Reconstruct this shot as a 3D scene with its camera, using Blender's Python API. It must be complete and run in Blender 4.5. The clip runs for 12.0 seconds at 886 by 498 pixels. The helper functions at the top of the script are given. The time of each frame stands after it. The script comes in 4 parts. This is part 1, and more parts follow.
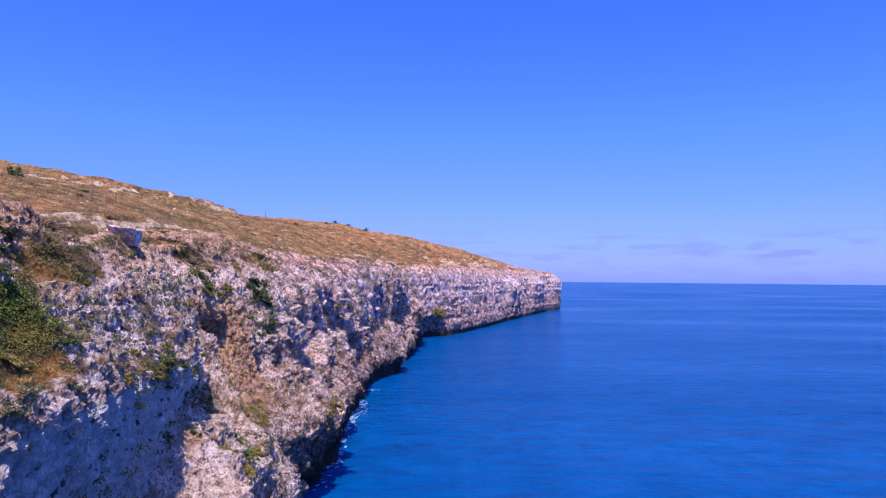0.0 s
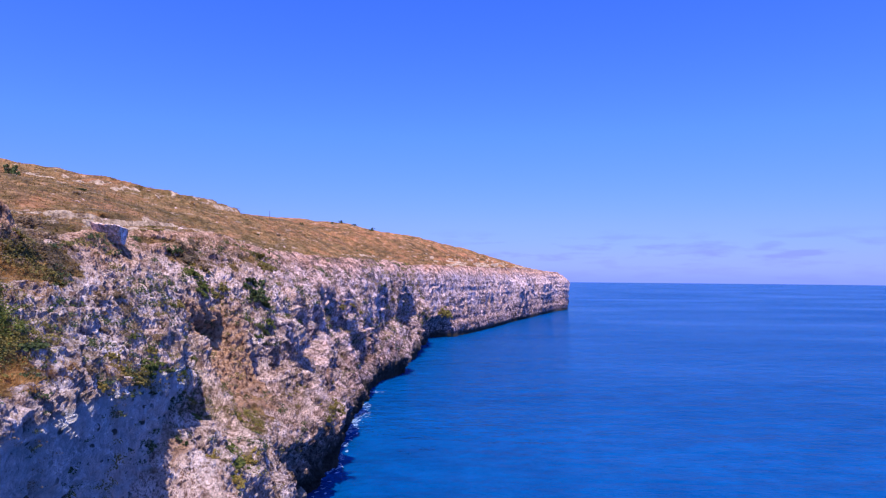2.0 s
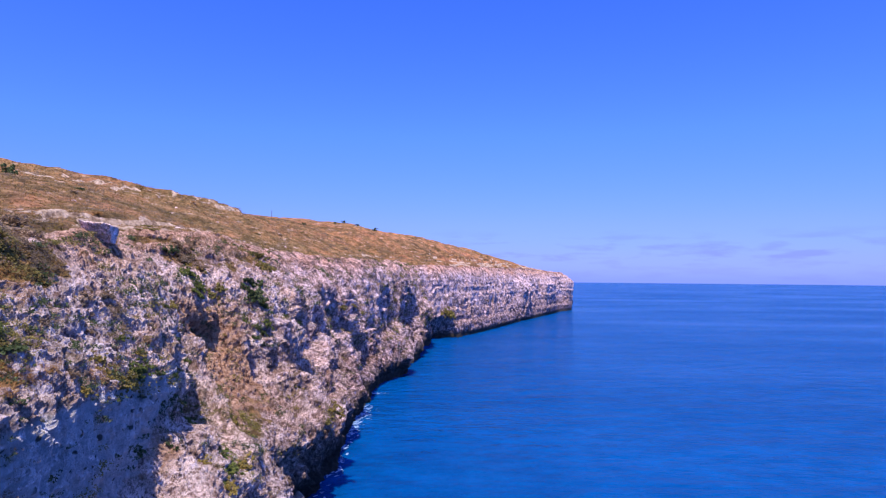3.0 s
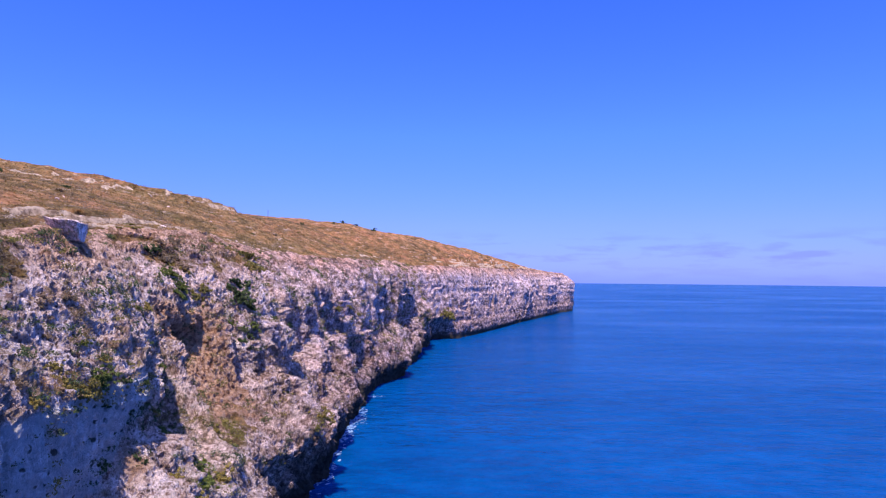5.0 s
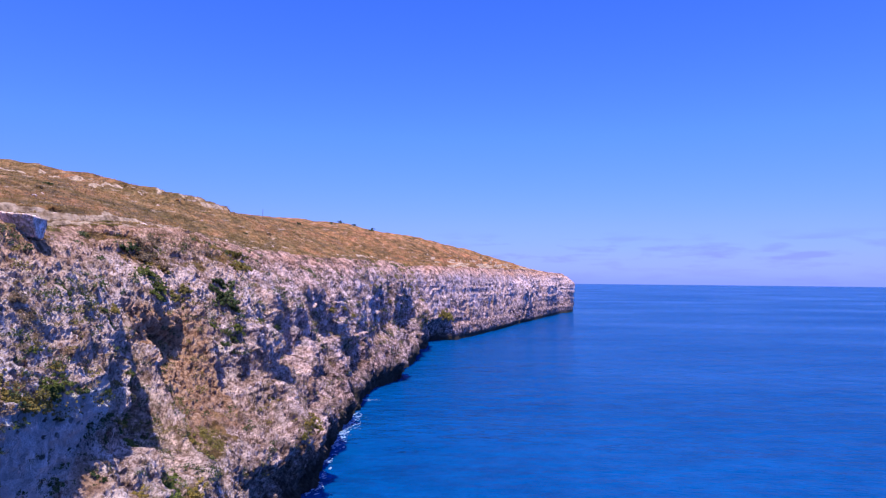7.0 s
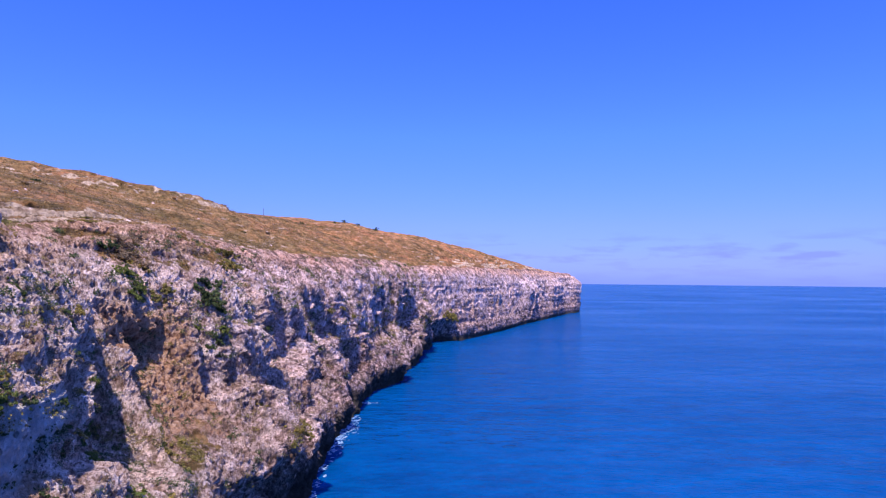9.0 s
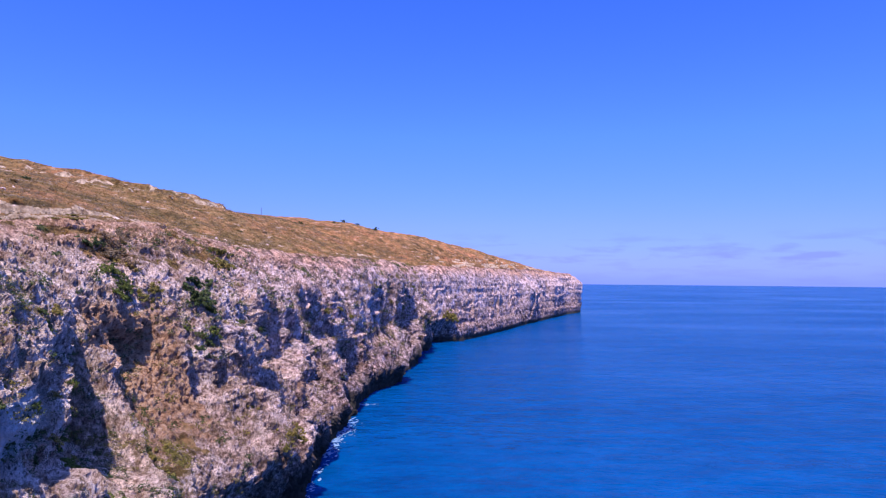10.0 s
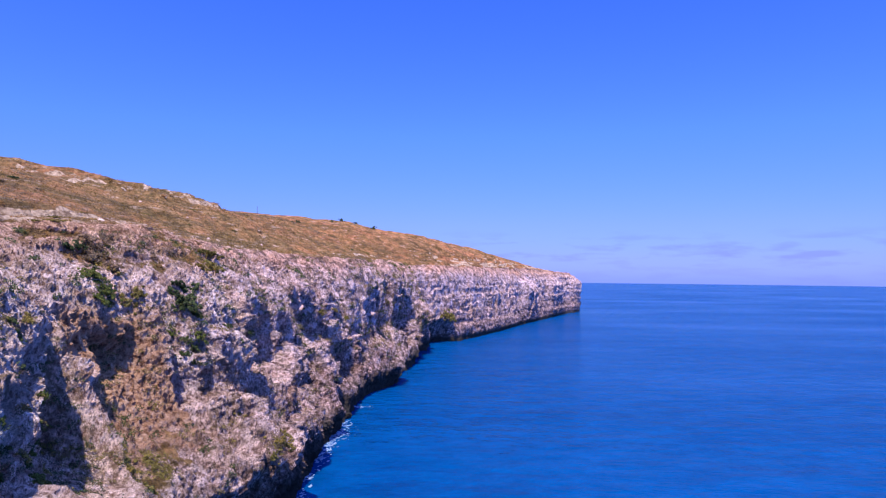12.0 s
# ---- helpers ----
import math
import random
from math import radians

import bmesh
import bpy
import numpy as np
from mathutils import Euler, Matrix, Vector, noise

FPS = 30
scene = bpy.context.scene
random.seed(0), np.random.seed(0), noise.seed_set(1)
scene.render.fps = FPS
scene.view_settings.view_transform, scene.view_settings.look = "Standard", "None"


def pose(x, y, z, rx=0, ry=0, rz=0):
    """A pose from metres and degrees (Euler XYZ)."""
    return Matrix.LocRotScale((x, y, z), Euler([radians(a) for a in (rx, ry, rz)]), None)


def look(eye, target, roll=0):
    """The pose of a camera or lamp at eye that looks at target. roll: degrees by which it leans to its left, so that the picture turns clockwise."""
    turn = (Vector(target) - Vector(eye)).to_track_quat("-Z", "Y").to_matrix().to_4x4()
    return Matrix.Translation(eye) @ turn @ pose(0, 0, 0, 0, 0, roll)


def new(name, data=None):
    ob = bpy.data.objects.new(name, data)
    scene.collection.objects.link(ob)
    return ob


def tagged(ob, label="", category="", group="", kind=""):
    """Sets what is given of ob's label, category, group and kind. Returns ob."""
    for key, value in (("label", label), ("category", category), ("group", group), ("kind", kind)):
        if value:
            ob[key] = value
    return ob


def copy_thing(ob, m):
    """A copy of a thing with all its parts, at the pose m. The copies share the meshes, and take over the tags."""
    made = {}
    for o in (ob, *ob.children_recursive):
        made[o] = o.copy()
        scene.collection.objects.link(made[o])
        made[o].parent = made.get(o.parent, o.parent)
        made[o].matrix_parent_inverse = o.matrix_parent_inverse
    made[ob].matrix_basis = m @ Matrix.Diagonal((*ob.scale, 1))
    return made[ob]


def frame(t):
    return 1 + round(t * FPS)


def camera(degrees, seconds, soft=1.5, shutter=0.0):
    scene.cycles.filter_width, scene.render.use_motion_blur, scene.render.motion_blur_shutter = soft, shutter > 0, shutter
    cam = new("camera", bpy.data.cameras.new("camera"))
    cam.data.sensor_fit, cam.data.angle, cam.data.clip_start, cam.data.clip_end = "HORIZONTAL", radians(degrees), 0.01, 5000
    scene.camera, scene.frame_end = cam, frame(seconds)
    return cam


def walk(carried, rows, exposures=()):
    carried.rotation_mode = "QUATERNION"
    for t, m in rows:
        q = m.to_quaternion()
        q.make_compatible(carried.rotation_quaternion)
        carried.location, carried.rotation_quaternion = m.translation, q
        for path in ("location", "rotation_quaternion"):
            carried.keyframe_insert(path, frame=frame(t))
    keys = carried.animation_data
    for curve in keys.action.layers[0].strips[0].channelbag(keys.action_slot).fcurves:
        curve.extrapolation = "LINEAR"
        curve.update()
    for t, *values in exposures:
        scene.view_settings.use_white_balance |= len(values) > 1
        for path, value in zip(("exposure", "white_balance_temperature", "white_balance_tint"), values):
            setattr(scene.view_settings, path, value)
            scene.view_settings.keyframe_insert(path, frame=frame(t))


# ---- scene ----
cam = camera(68.0, 12.0, soft=1.2)
PATH = [
    (0.0, (0.000, 0.000, 35.000), (0.000, 99.914, 39.154), 0.420),
    (0.5, (0.220, 0.872, 34.993), (0.178, 100.786, 39.137), 0.418),
    (1.0, (0.400, 1.789, 34.973), (0.166, 101.703, 39.126), 0.399),
    (1.5, (0.607, 2.725, 34.946), (-0.149, 102.635, 39.119), 0.384),
    (2.0, (0.764, 3.650, 34.944), (-0.400, 103.555, 39.125), 0.429),
    (2.5, (0.989, 4.689, 34.905), (-0.604, 104.588, 39.114), 0.428),
    (4.5, (1.872, 8.628, 34.901), (-0.040, 108.519, 39.169), 0.415),
    (5.0, (2.164, 9.826, 34.896), (0.230, 109.714, 39.216), 0.457),
    (5.5, (2.446, 10.898, 34.920), (0.522, 110.784, 39.279), 0.453),
    (6.0, (2.603, 12.066, 34.904), (0.712, 111.952, 39.293), 0.468),
    (6.5, (2.798, 13.447, 34.857), (0.894, 113.332, 39.263), 0.500),
    (7.0, (2.964, 14.856, 34.821), (1.023, 114.739, 39.239), 0.450),
    (9.0, (4.131, 20.098, 34.677), (1.180, 119.955, 39.123), 0.432),
    (9.5, (4.412, 21.395, 34.582), (1.343, 121.248, 39.054), 0.405),
    (10.0, (4.676, 22.635, 34.496), (1.590, 122.486, 38.993), 0.412),
    (10.5, (4.999, 23.837, 34.494), (1.923, 123.684, 39.081), 0.432),
    (11.0, (5.205, 24.657, 34.713), (2.158, 124.502, 39.378), 0.423),
    (11.5, (5.430, 24.869, 35.005), (2.362, 124.728, 39.329), 0.481),
    (12.0, (5.653, 24.841, 35.330), (2.583, 124.706, 39.532), 0.554),
]
walk(cam, [(t, look(eye, target, roll)) for t, eye, target, roll in PATH])

# ---- light ----
SUN_AZ, SUN_EL = radians(-173), radians(62)      # azimuth from +y towards +x
scene.view_settings.exposure = 0.66
world = bpy.data.worlds.new("sky")
scene.world = world
world.use_nodes = True
wn, wl = world.node_tree.nodes, world.node_tree.links
wn.clear()
w_out = wn.new("ShaderNodeOutputWorld")
w_bg = wn.new("ShaderNodeBackground")
w_sky = wn.new("ShaderNodeTexSky")
w_sky.sky_type, w_sky.sun_disc = "NISHITA", False
w_sky.sun_elevation, w_sky.sun_rotation = SUN_EL, SUN_AZ
w_sky.altitude, w_sky.air_density, w_sky.dust_density, w_sky.ozone_density = 40, 1.0, 0.4, 3.0
# the clear air's deep blue, paler towards the horizon
w_co = wn.new("ShaderNodeTexCoord")
w_sep = wn.new("ShaderNodeSeparateXYZ")
wl.new(w_co.outputs["Generated"], w_sep.inputs[0])
w_ramp = wn.new("ShaderNodeValToRGB")
wl.new(w_sep.outputs[2], w_ramp.inputs[0])
# above 0.42, out of view, the tint is raised as added fill light
SKY_TINT = [(0.0, (0.37, 0.51, 2.1)), (0.03, (0.395, 0.495, 1.45)), (0.08, (0.43, 0.535, 1.38)), (0.21, (0.40, 0.66, 1.7)), (0.42, (0.32, 0.62, 1.9)), (0.62, (0.95, 1.3, 3.0)), (1.0, (2.15, 2.5, 4.5))]
while len(w_ramp.color_ramp.elements) < len(SKY_TINT):
    w_ramp.color_ramp.elements.new(0.5)
for e, (p, c) in zip(w_ramp.color_ramp.elements, SKY_TINT):
    e.position, e.color = p, (*c, 1)
w_tint = wn.new("ShaderNodeMix")
w_tint.data_type, w_tint.blend_type = "RGBA", "MULTIPLY"
w_tint.inputs[0].default_value = 1.0
wl.new(w_sky.outputs[0], w_tint.inputs[6])
wl.new(w_ramp.outputs[0], w_tint.inputs[7])
# a low bank of thin flat clouds over the sea
w_map = wn.new("ShaderNodeMapping")
w_map.inputs["Scale"].default_value = (11, 11, 62)
wl.new(w_co.outputs["Generated"], w_map.inputs[0])
w_noise = wn.new("ShaderNodeTexNoise")
w_noise.inputs["Scale"].default_value, w_noise.inputs["Detail"].default_value = 1.3, 5
wl.new(w_map.outputs[0], w_noise.inputs["Vector"])
w_cut = wn.new("ShaderNodeValToRGB")
wl.new(w_noise.outputs["Fac"], w_cut.inputs[0])
w_cut.color_ramp.elements[0].position, w_cut.color_ramp.elements[1].position = 0.50, 0.66
w_band = wn.new("ShaderNodeValToRGB")
wl.new(w_sep.outputs[2], w_band.inputs[0])
for p, k in ((0.012, 0.35), (0.03, 1.0), (0.052, 0.9)):
    e = w_band.color_ramp.elements.new(p)
    e.color = (k, k, k, 1)
w_band.color_ramp.elements[0].color = (0.3, 0.3, 0.3, 1)
w_band.color_ramp.elements[-1].position, w_band.color_ramp.elements[-1].color = 0.072, (0, 0, 0, 1)
w_fac = wn.new("ShaderNodeMath")
w_fac.operation = "MULTIPLY"
wl.new(w_cut.outputs[0], w_fac.inputs[0])
wl.new(w_band.outputs[0], w_fac.inputs[1])
w_cloud = wn.new("ShaderNodeMix")
w_cloud.data_type, w_cloud.blend_type = "RGBA", "MULTIPLY"
w_cloud.inputs[7].default_value = (0.86, 0.80, 0.84, 1)
wl.new(w_fac.outputs[0], w_cloud.inputs[0])
wl.new(w_tint.outputs[2], w_cloud.inputs[6])
wl.new(w_cloud.outputs[2], w_bg.inputs[0])
w_bg.inputs[1].default_value = 0.09
wl.new(w_bg.outputs[0], w_out.inputs[0])

sun_data = bpy.data.lights.new("sun", "SUN")
sun_data.energy, sun_data.angle, sun_data.color = 5.0, radians(0.5), (1.0, 0.86, 0.73)
sun = new("sun", sun_data)
sun_dir = Vector((math.sin(SUN_AZ) * math.cos(SUN_EL), math.cos(SUN_AZ) * math.cos(SUN_EL), math.sin(SUN_EL)))
sun.matrix_world = look(sun_dir * 200, (0, 0, 0))


# ---- noise on arrays ----
def hashed(ix, iy, iz, seed):
    h = (ix.astype(np.int64) * 374761393 + iy.astype(np.int64) * 668265263 + iz.astype(np.int64) * 2147483647 + seed * 1274126177) & 0xFFFFFFFF
    h = ((h ^ (h >> 13)) * 1274126177) & 0xFFFFFFFF
    h = ((h ^ (h >> 16)) * 2246822519) & 0xFFFFFFFF
    return ((h ^ (h >> 15)) & 0xFFFFFF) / float(0xFFFFFF)


def value_noise(x, y, z, seed=0):
    """Smooth noise from -1 to 1."""
    x, y, z = np.broadcast_arrays(x, y, z)
    fx, fy, fz = np.floor(x), np.floor(y), np.floor(z)
    tx, ty, tz = (q * q * q * (q * (q * 6 - 15) + 10) for q in (x - fx, y - fy, z - fz))
    total = 0
    for a in (0, 1):
        for b in (0, 1):
            for c in (0, 1):
                weight = (tx if a else 1 - tx) * (ty if b else 1 - ty) * (tz if c else 1 - tz)
                total = total + weight * hashed(fx + a, fy + b, fz + c, seed)
    return total * 2 - 1


def fbm(x, y, z, octaves=4, seed=0, gain=0.5):
    total, amp, norm = 0, 1.0, 0.0
    for k in range(octaves):
        f = 2.03 ** k
        total = total + amp * value_noise(x * f + 17.3 * k, y * f - 9.1 * k, z * f + 5.7 * k, seed + k)
        norm += amp
        amp *= gain
    return total / norm


def ridged(x, y, z, octaves=3, seed=0):
    """Sharp crests: 0 in the valleys, 1 on the crests."""
    total, amp, norm = 0, 1.0, 0.0
    for k in range(octaves):
        f = 2.03 ** k
        total = total + amp * (1 - np.abs(value_noise(x * f + 3.3 * k, y * f, z * f - 7.7 * k, seed + k)))
        norm += amp
        amp *= 0.5
    return total / norm


def cells(x, y, z, seed=0):
    """Distances to the nearest and the second nearest of scattered points, and a random number of the nearest."""
    x, y, z = np.broadcast_arrays(x, y, z)
    fx, fy, fz = np.floor(x), np.floor(y), np.floor(z)
    near, second, own = np.full(x.shape, 9.0), np.full(x.shape, 9.0), np.zeros(x.shape)
    for a in (-1, 0, 1):
        for b in (-1, 0, 1):
            for c in (-1, 0, 1):
                gx, gy, gz = fx + a, fy + b, fz + c
                h = hashed(gx, gy, gz, seed)
                d = np.sqrt((gx + h - x) ** 2 + (gy + hashed(gx, gy, gz, seed + 1) - y) ** 2 + (gz + hashed(gx, gy, gz, seed + 2) - z) ** 2)
                second = np.minimum(second, np.maximum(near, d))
                own = np.where(d < near, (h * 7.31) % 1.0, own)
                near = np.minimum(near, d)
    return near, second, own


def step(a, b, x):
    q = np.clip((x - a) / (b - a), 0, 1)
    return q * q * (3 - 2 * q)


def bump(x, centre, half):
    """1 at the centre, 0 past the half width."""
    return 1 - step(0, 1, np.abs(x - centre) / half)


# ---- the lie of the coast: foot of the cliff, its brink, the hill behind ----
FOOT = [(-300, -30), (-60, -20), (20, -15), (60, -15), (80, -16.5), (93, -18.5), (100, -18), (107, -17.2), (115, -19.3), (125, -20.5), (133, -21.3), (148, -22.6), (165, -23.3), (180, -22.4),
        (205, -23.4), (214, -23.2), (226, -21), (232, -18.2), (240, -16.4), (262, -16.8), (290, -14.5), (322, -11), (336, -12.5), (362, -12), (384, 1.5), (427, 19.5), (470, 34.5),
        (525, 52), (600, 79.5), (660, 101), (690, 112), (702, 121), (720, 127), (754, 134)]
AROUND = [(762, 132), (776, 122), (800, 104), (900, 10), (1000, -120)]
BRINK = [(-300, 40), (30, 40), (44, 40), (46, 40.8), (53.6, 40.6), (55.5, 37.8), (70, 38.6), (85, 40), (95, 40.5), (110, 41.3), (127, 42), (150, 41), (230, 41), (300, 41), (420, 41.5), (578, 42.5), (700, 40.8), (740, 40), (800, 38), (1000, 10)]
SETBACK_NEAR = [(0, 0), (8, 1), (14, 4), (20, 7.5), (26, 9.8), (33, 14), (39, 18.8), (42, 21.5)]
SETBACK_MID = [(0, 0), (8, 1.5), (14, 3), (20, 5.4), (26, 7.2), (31, 9.2), (35, 13.5), (39, 17.5), (42, 21)]
GULLY_ALONG = [(76, 0), (87, 0.12), (92.5, 0.5), (96.5, 0.93), (100, 1), (102, 0.95), (106, 0.62), (111, 0.2), (116, 0)]
GULLY_UP = [(5, 0), (9, 1), (14, 2), (19, 4.2), (24, 5.2), (28, 5.0), (33, 4.2), (38, 6.5), (42, 8)]
SETBACK_FAR = [(0, 0), (4, 0.5), (10, 1.8), (20, 4), (31, 5), (36, 6.5), (39, 9), (42, 12)]
# sheer walls: y, half length, head
SHEER = [(640, 30, 34), (727, 30, 36), (548, 16, 33), (322, 28, 24), (112, 18, 15), (176, 16, 13), (238, 14, 14)]
# noses of rock that overhang what is below them: y, z, half length, half height, how far they stand out
NOSES = [(290, 14, 12, 9, 2.0), (203, 11, 13, 8, 2.0), (150, 9, 14, 7, 1.4)]
# narrow clefts down the face: y at mid height, z, lean, half width, half height, depth
CLEFTS = [(88.5, 17, 0.5, 2.0, 7, 2.6), (120, 16, 0.05, 1.6, 8, 2.2), (106.4, 23.5, 0.12, 1.7, 9.5, 4.6), (116.5, 27, -0.2, 1.5, 8, 2.2), (124, 24, 0.1, 1.6, 10, 2.4), (133, 29, 0.15, 1.4, 9, 2.0), (147, 21, 0.1, 1.8, 11, 2.4),
          (168, 27, -0.1, 2.0, 11, 2.2), (186, 20, 0.12, 2.2, 11, 2.6), (214, 27, 0.05, 2.4, 12, 2.4), (281, 28, 0.0, 3.0, 11, 3.0), (300, 33, 0.0, 3.0, 8, 3.0), (346, 30, 0.0, 3.0, 10, 3.0)]


def along(table, x):
    a = np.array(table, float)
    return np.interp(x, a[:, 0], a[:, 1])


def soft_along(table, x, w):
    return sum(along(table, x + w * q) for q in (-1, -0.5, 0, 0.5, 1)) / 5


def foot_x(y):
    return soft_along(FOOT + AROUND, y, np.clip(np.abs(y - 757) * 0.1, 0.5, 4))


def brink_z(y):
    return soft_along(BRINK, y, 1.0 + 7 * step(62, 75, y)) + 0.8 * fbm(y / 14.0, 0 * y, 0 * y, 3, 5)


# overhanging walls cut into the slope: y, foot, head, half width, lean
ALCOVES = [(60, 13, 26.6, 32, 0.09), (80.5, 18, 31, 8, 0.08), (98.6, 25.2, 28.8, 4.8, 0.9), (113, -5, 12, 12, 0.22), (99.5, -5, 11.5, 10, 0.4), (320, -5, 18, 21, 0.42), (272, 16, 33, 52, 0.16),
           (203, 9, 19, 15, 0.3), (181, 4, 13, 9, 0.3), (160, 7, 15, 10, 0.3), (127, 15, 25, 7, 0.3), (141, 20, 31, 8, 0.3), (177, 21, 32, 11, 0.3)]
ALCOVES_FAR = [(375, -5, 13, 14, 0.7), (311, 33, 40, 4, 0.3), (170, 13, 21, 5, 0.42), (290, 10, 22, 8, 0.42)]


def plain_x(y, z):
    far = step(155, 240, y)
    mid = step(103, 116, y)
    back = (soft_along(SETBACK_NEAR, z, 1.0) * (1 - mid) + soft_along(SETBACK_MID, z, 1.0) * mid) * (1 - far) + soft_along(SETBACK_FAR, z, 0.7) * far
    for y0, half, head in SHEER:
        below = (1 - step(head - 7, head + 2.5, z)) * (1 - step(0.7, 1.0, np.abs(y - y0) / half))
        back = back * (1 - below) - 0.06 * np.clip(z, 0, 40) * below
    x = foot_x(y) - back
    for y0, z0, half, tall, out in NOSES:
        x = x + out * bump(y, y0, half) * bump(z, z0, tall)
    # the sea has cut a notch along the foot
    x = x + 0.9 * bump(z, 6.0, 4.5) * step(90, 120, y)
    for y0, z0, lean, half, tall, deep in CLEFTS:
        x = x - deep * bump(y - lean * (z - z0), y0, half) * bump(z, z0, tall) ** 0.5
    # the headland's end falls away
    x = x - 9.5 * step(14, 40, z) * step(728, 752, y)
    # scooped hollow of the scar
    x = x - 1.6 * bump(y, 97.5, 6.5) * bump(z, 24.5, 8.5)
    # the gully with the scar, between the two near buttresses
    start = np.where(y < 101, np.minimum(y + np.clip(0.6 * (z - 15), 0, 12) * step(68, 80, y), 101), y)
    x = x - soft_along(GULLY_ALONG, start, 1.6) * soft_along(GULLY_UP, z, 1.5)
    # outcrop above the green slope
    x = x + 0.62 * np.clip(z - 37.8, 0, 6) * step(43, 46, y) * (1 - step(53.6, 55.3, y))
    # buttresses and gullies further on
    x = x - 3.0 * bump(y, 135, 7) * step(8, 20, z)
    x = x - 3.0 * bump(y, 190, 12) * step(6, 18, z)
    return x - 4.0 * bump(y, 262, 14) * step(2, 12, z)


def face_x(y, z):
    """Where the rock face lies at height z."""
    x = plain_x(y, z)
    ragged = 2.4 * fbm(y / 7, z / 9, 0 * y, 2, 15)
    for y0, low, high, half, lean in ALCOVES + ALCOVES_FAR:
        side = 1 - step(0.5, 1.0, np.abs(y + 0.6 * ragged - y0) / half)
        head = high + 1.6 * fbm(y / 4, 0 * y, 0 * y, 3, 16)
        wall = plain_x(y, head) - lean * (head - z)
        base = low + (np.clip(0.9 * (y - 57), -8, 8) if y0 == 60 else 0)     # the mound under the near wall climbs inland
        within = side * step(base - 3.5, base + 1.5, z) * (z < head)
        x = np.where(within > 0, x + (np.minimum(x, wall) - x) * within, x)
    return x


RISE = [(0, 0.54), (95, 0.54), (115, 0.62), (135, 0.76), (160, 0.96), (200, 1.0), (252, 0.96), (263, 0.95), (320, 1.0), (420, 1.15), (464, 1.13), (507, 1.04), (542, 0.92), (600, 0.78), (680, 0.54), (720, 0.25), (800, 0.1)]


def hill_z(y, e):
    """Height of the ground e metres inland of the brink, above the brink."""
    q = e / (1 + 0.12 * value_noise(y / 60.0, 0 * y, 0 * y, 31))
    rise = along([(0, 0), (4, 1.4), (12, 3.4), (24, 8.0), (36, 14.0), (48, 18.2), (64, 20.0), (76, 21.2), (92, 25.4), (160, 30), (420, 33)], q)
    return rise * soft_along(RISE, y, 4)


def shelf(y, e):
    """Low steps of bare rock that run along the hill: added height, and where the rock shows."""
    lift, bare = 0, 0
    for y0, half, e0, tall, wave, seed in ( (222, 44, 58, 1.6, 4, 3), (208, 40, 70, 1.3, 5, 4), (205, 40, 79, 1.2, 5, 10), (180, 40, 62, 1.0, 4, 11),
                                           (236, 26, 50, 1.4, 3, 5), (330, 60, 16, 0.9, 3, 6), (505, 90, 9, 1.2, 3, 7), (600, 70, 14, 0.8, 3, 14), (560, 80, 20, 1.0, 4, 8), (40, 12, 5, 2.0, 1.5, 9)):
        line = e0 + wave * fbm(y / 9, 0 * y, 0 * y, 3, 200 + seed)
        strength = step(0, 0.35, bump(y, y0, half)) * step(-0.35, 0.1, value_noise(y / 7.0, 0 * y, 0 * y, 220 + seed))
        lift = lift + tall * strength * np.clip((e - line) / 1.7, 0, 1)
        bare = np.maximum(bare, strength * bump(e, line + 0.7, 1.5 + 0.01 * e0) * step(-0.3, 0.2, value_noise(y / 3.0, e / 1.5, 0 * y, 230 + seed)))
    return lift, bare


# grid of the land: columns along the coast, rows up the face and inland
def spaced(stops):
    out = [stops[0][0]]
    for (a, d0), (b, d1) in zip(stops, stops[1:]):
        while out[-1] < b:
            q = (out[-1] - a) / (b - a)
            out.append(out[-1] + d0 + (d1 - d0) * q)
    return np.array(out)


COL = spaced([(-300, 12), (-60, 4), (-10, 0.7), (30, 0.135), (101, 0.135), (103, 0.065), (112, 0.065), (115, 0.135), (126, 0.135), (250, 0.36), (400, 1.0), (780, 1.2), (1000, 10)])
N_FACE = 330
INLAND = spaced([(0.25, 0.25), (14, 0.35), (60, 0.8), (120, 4.0), (420, 30)])


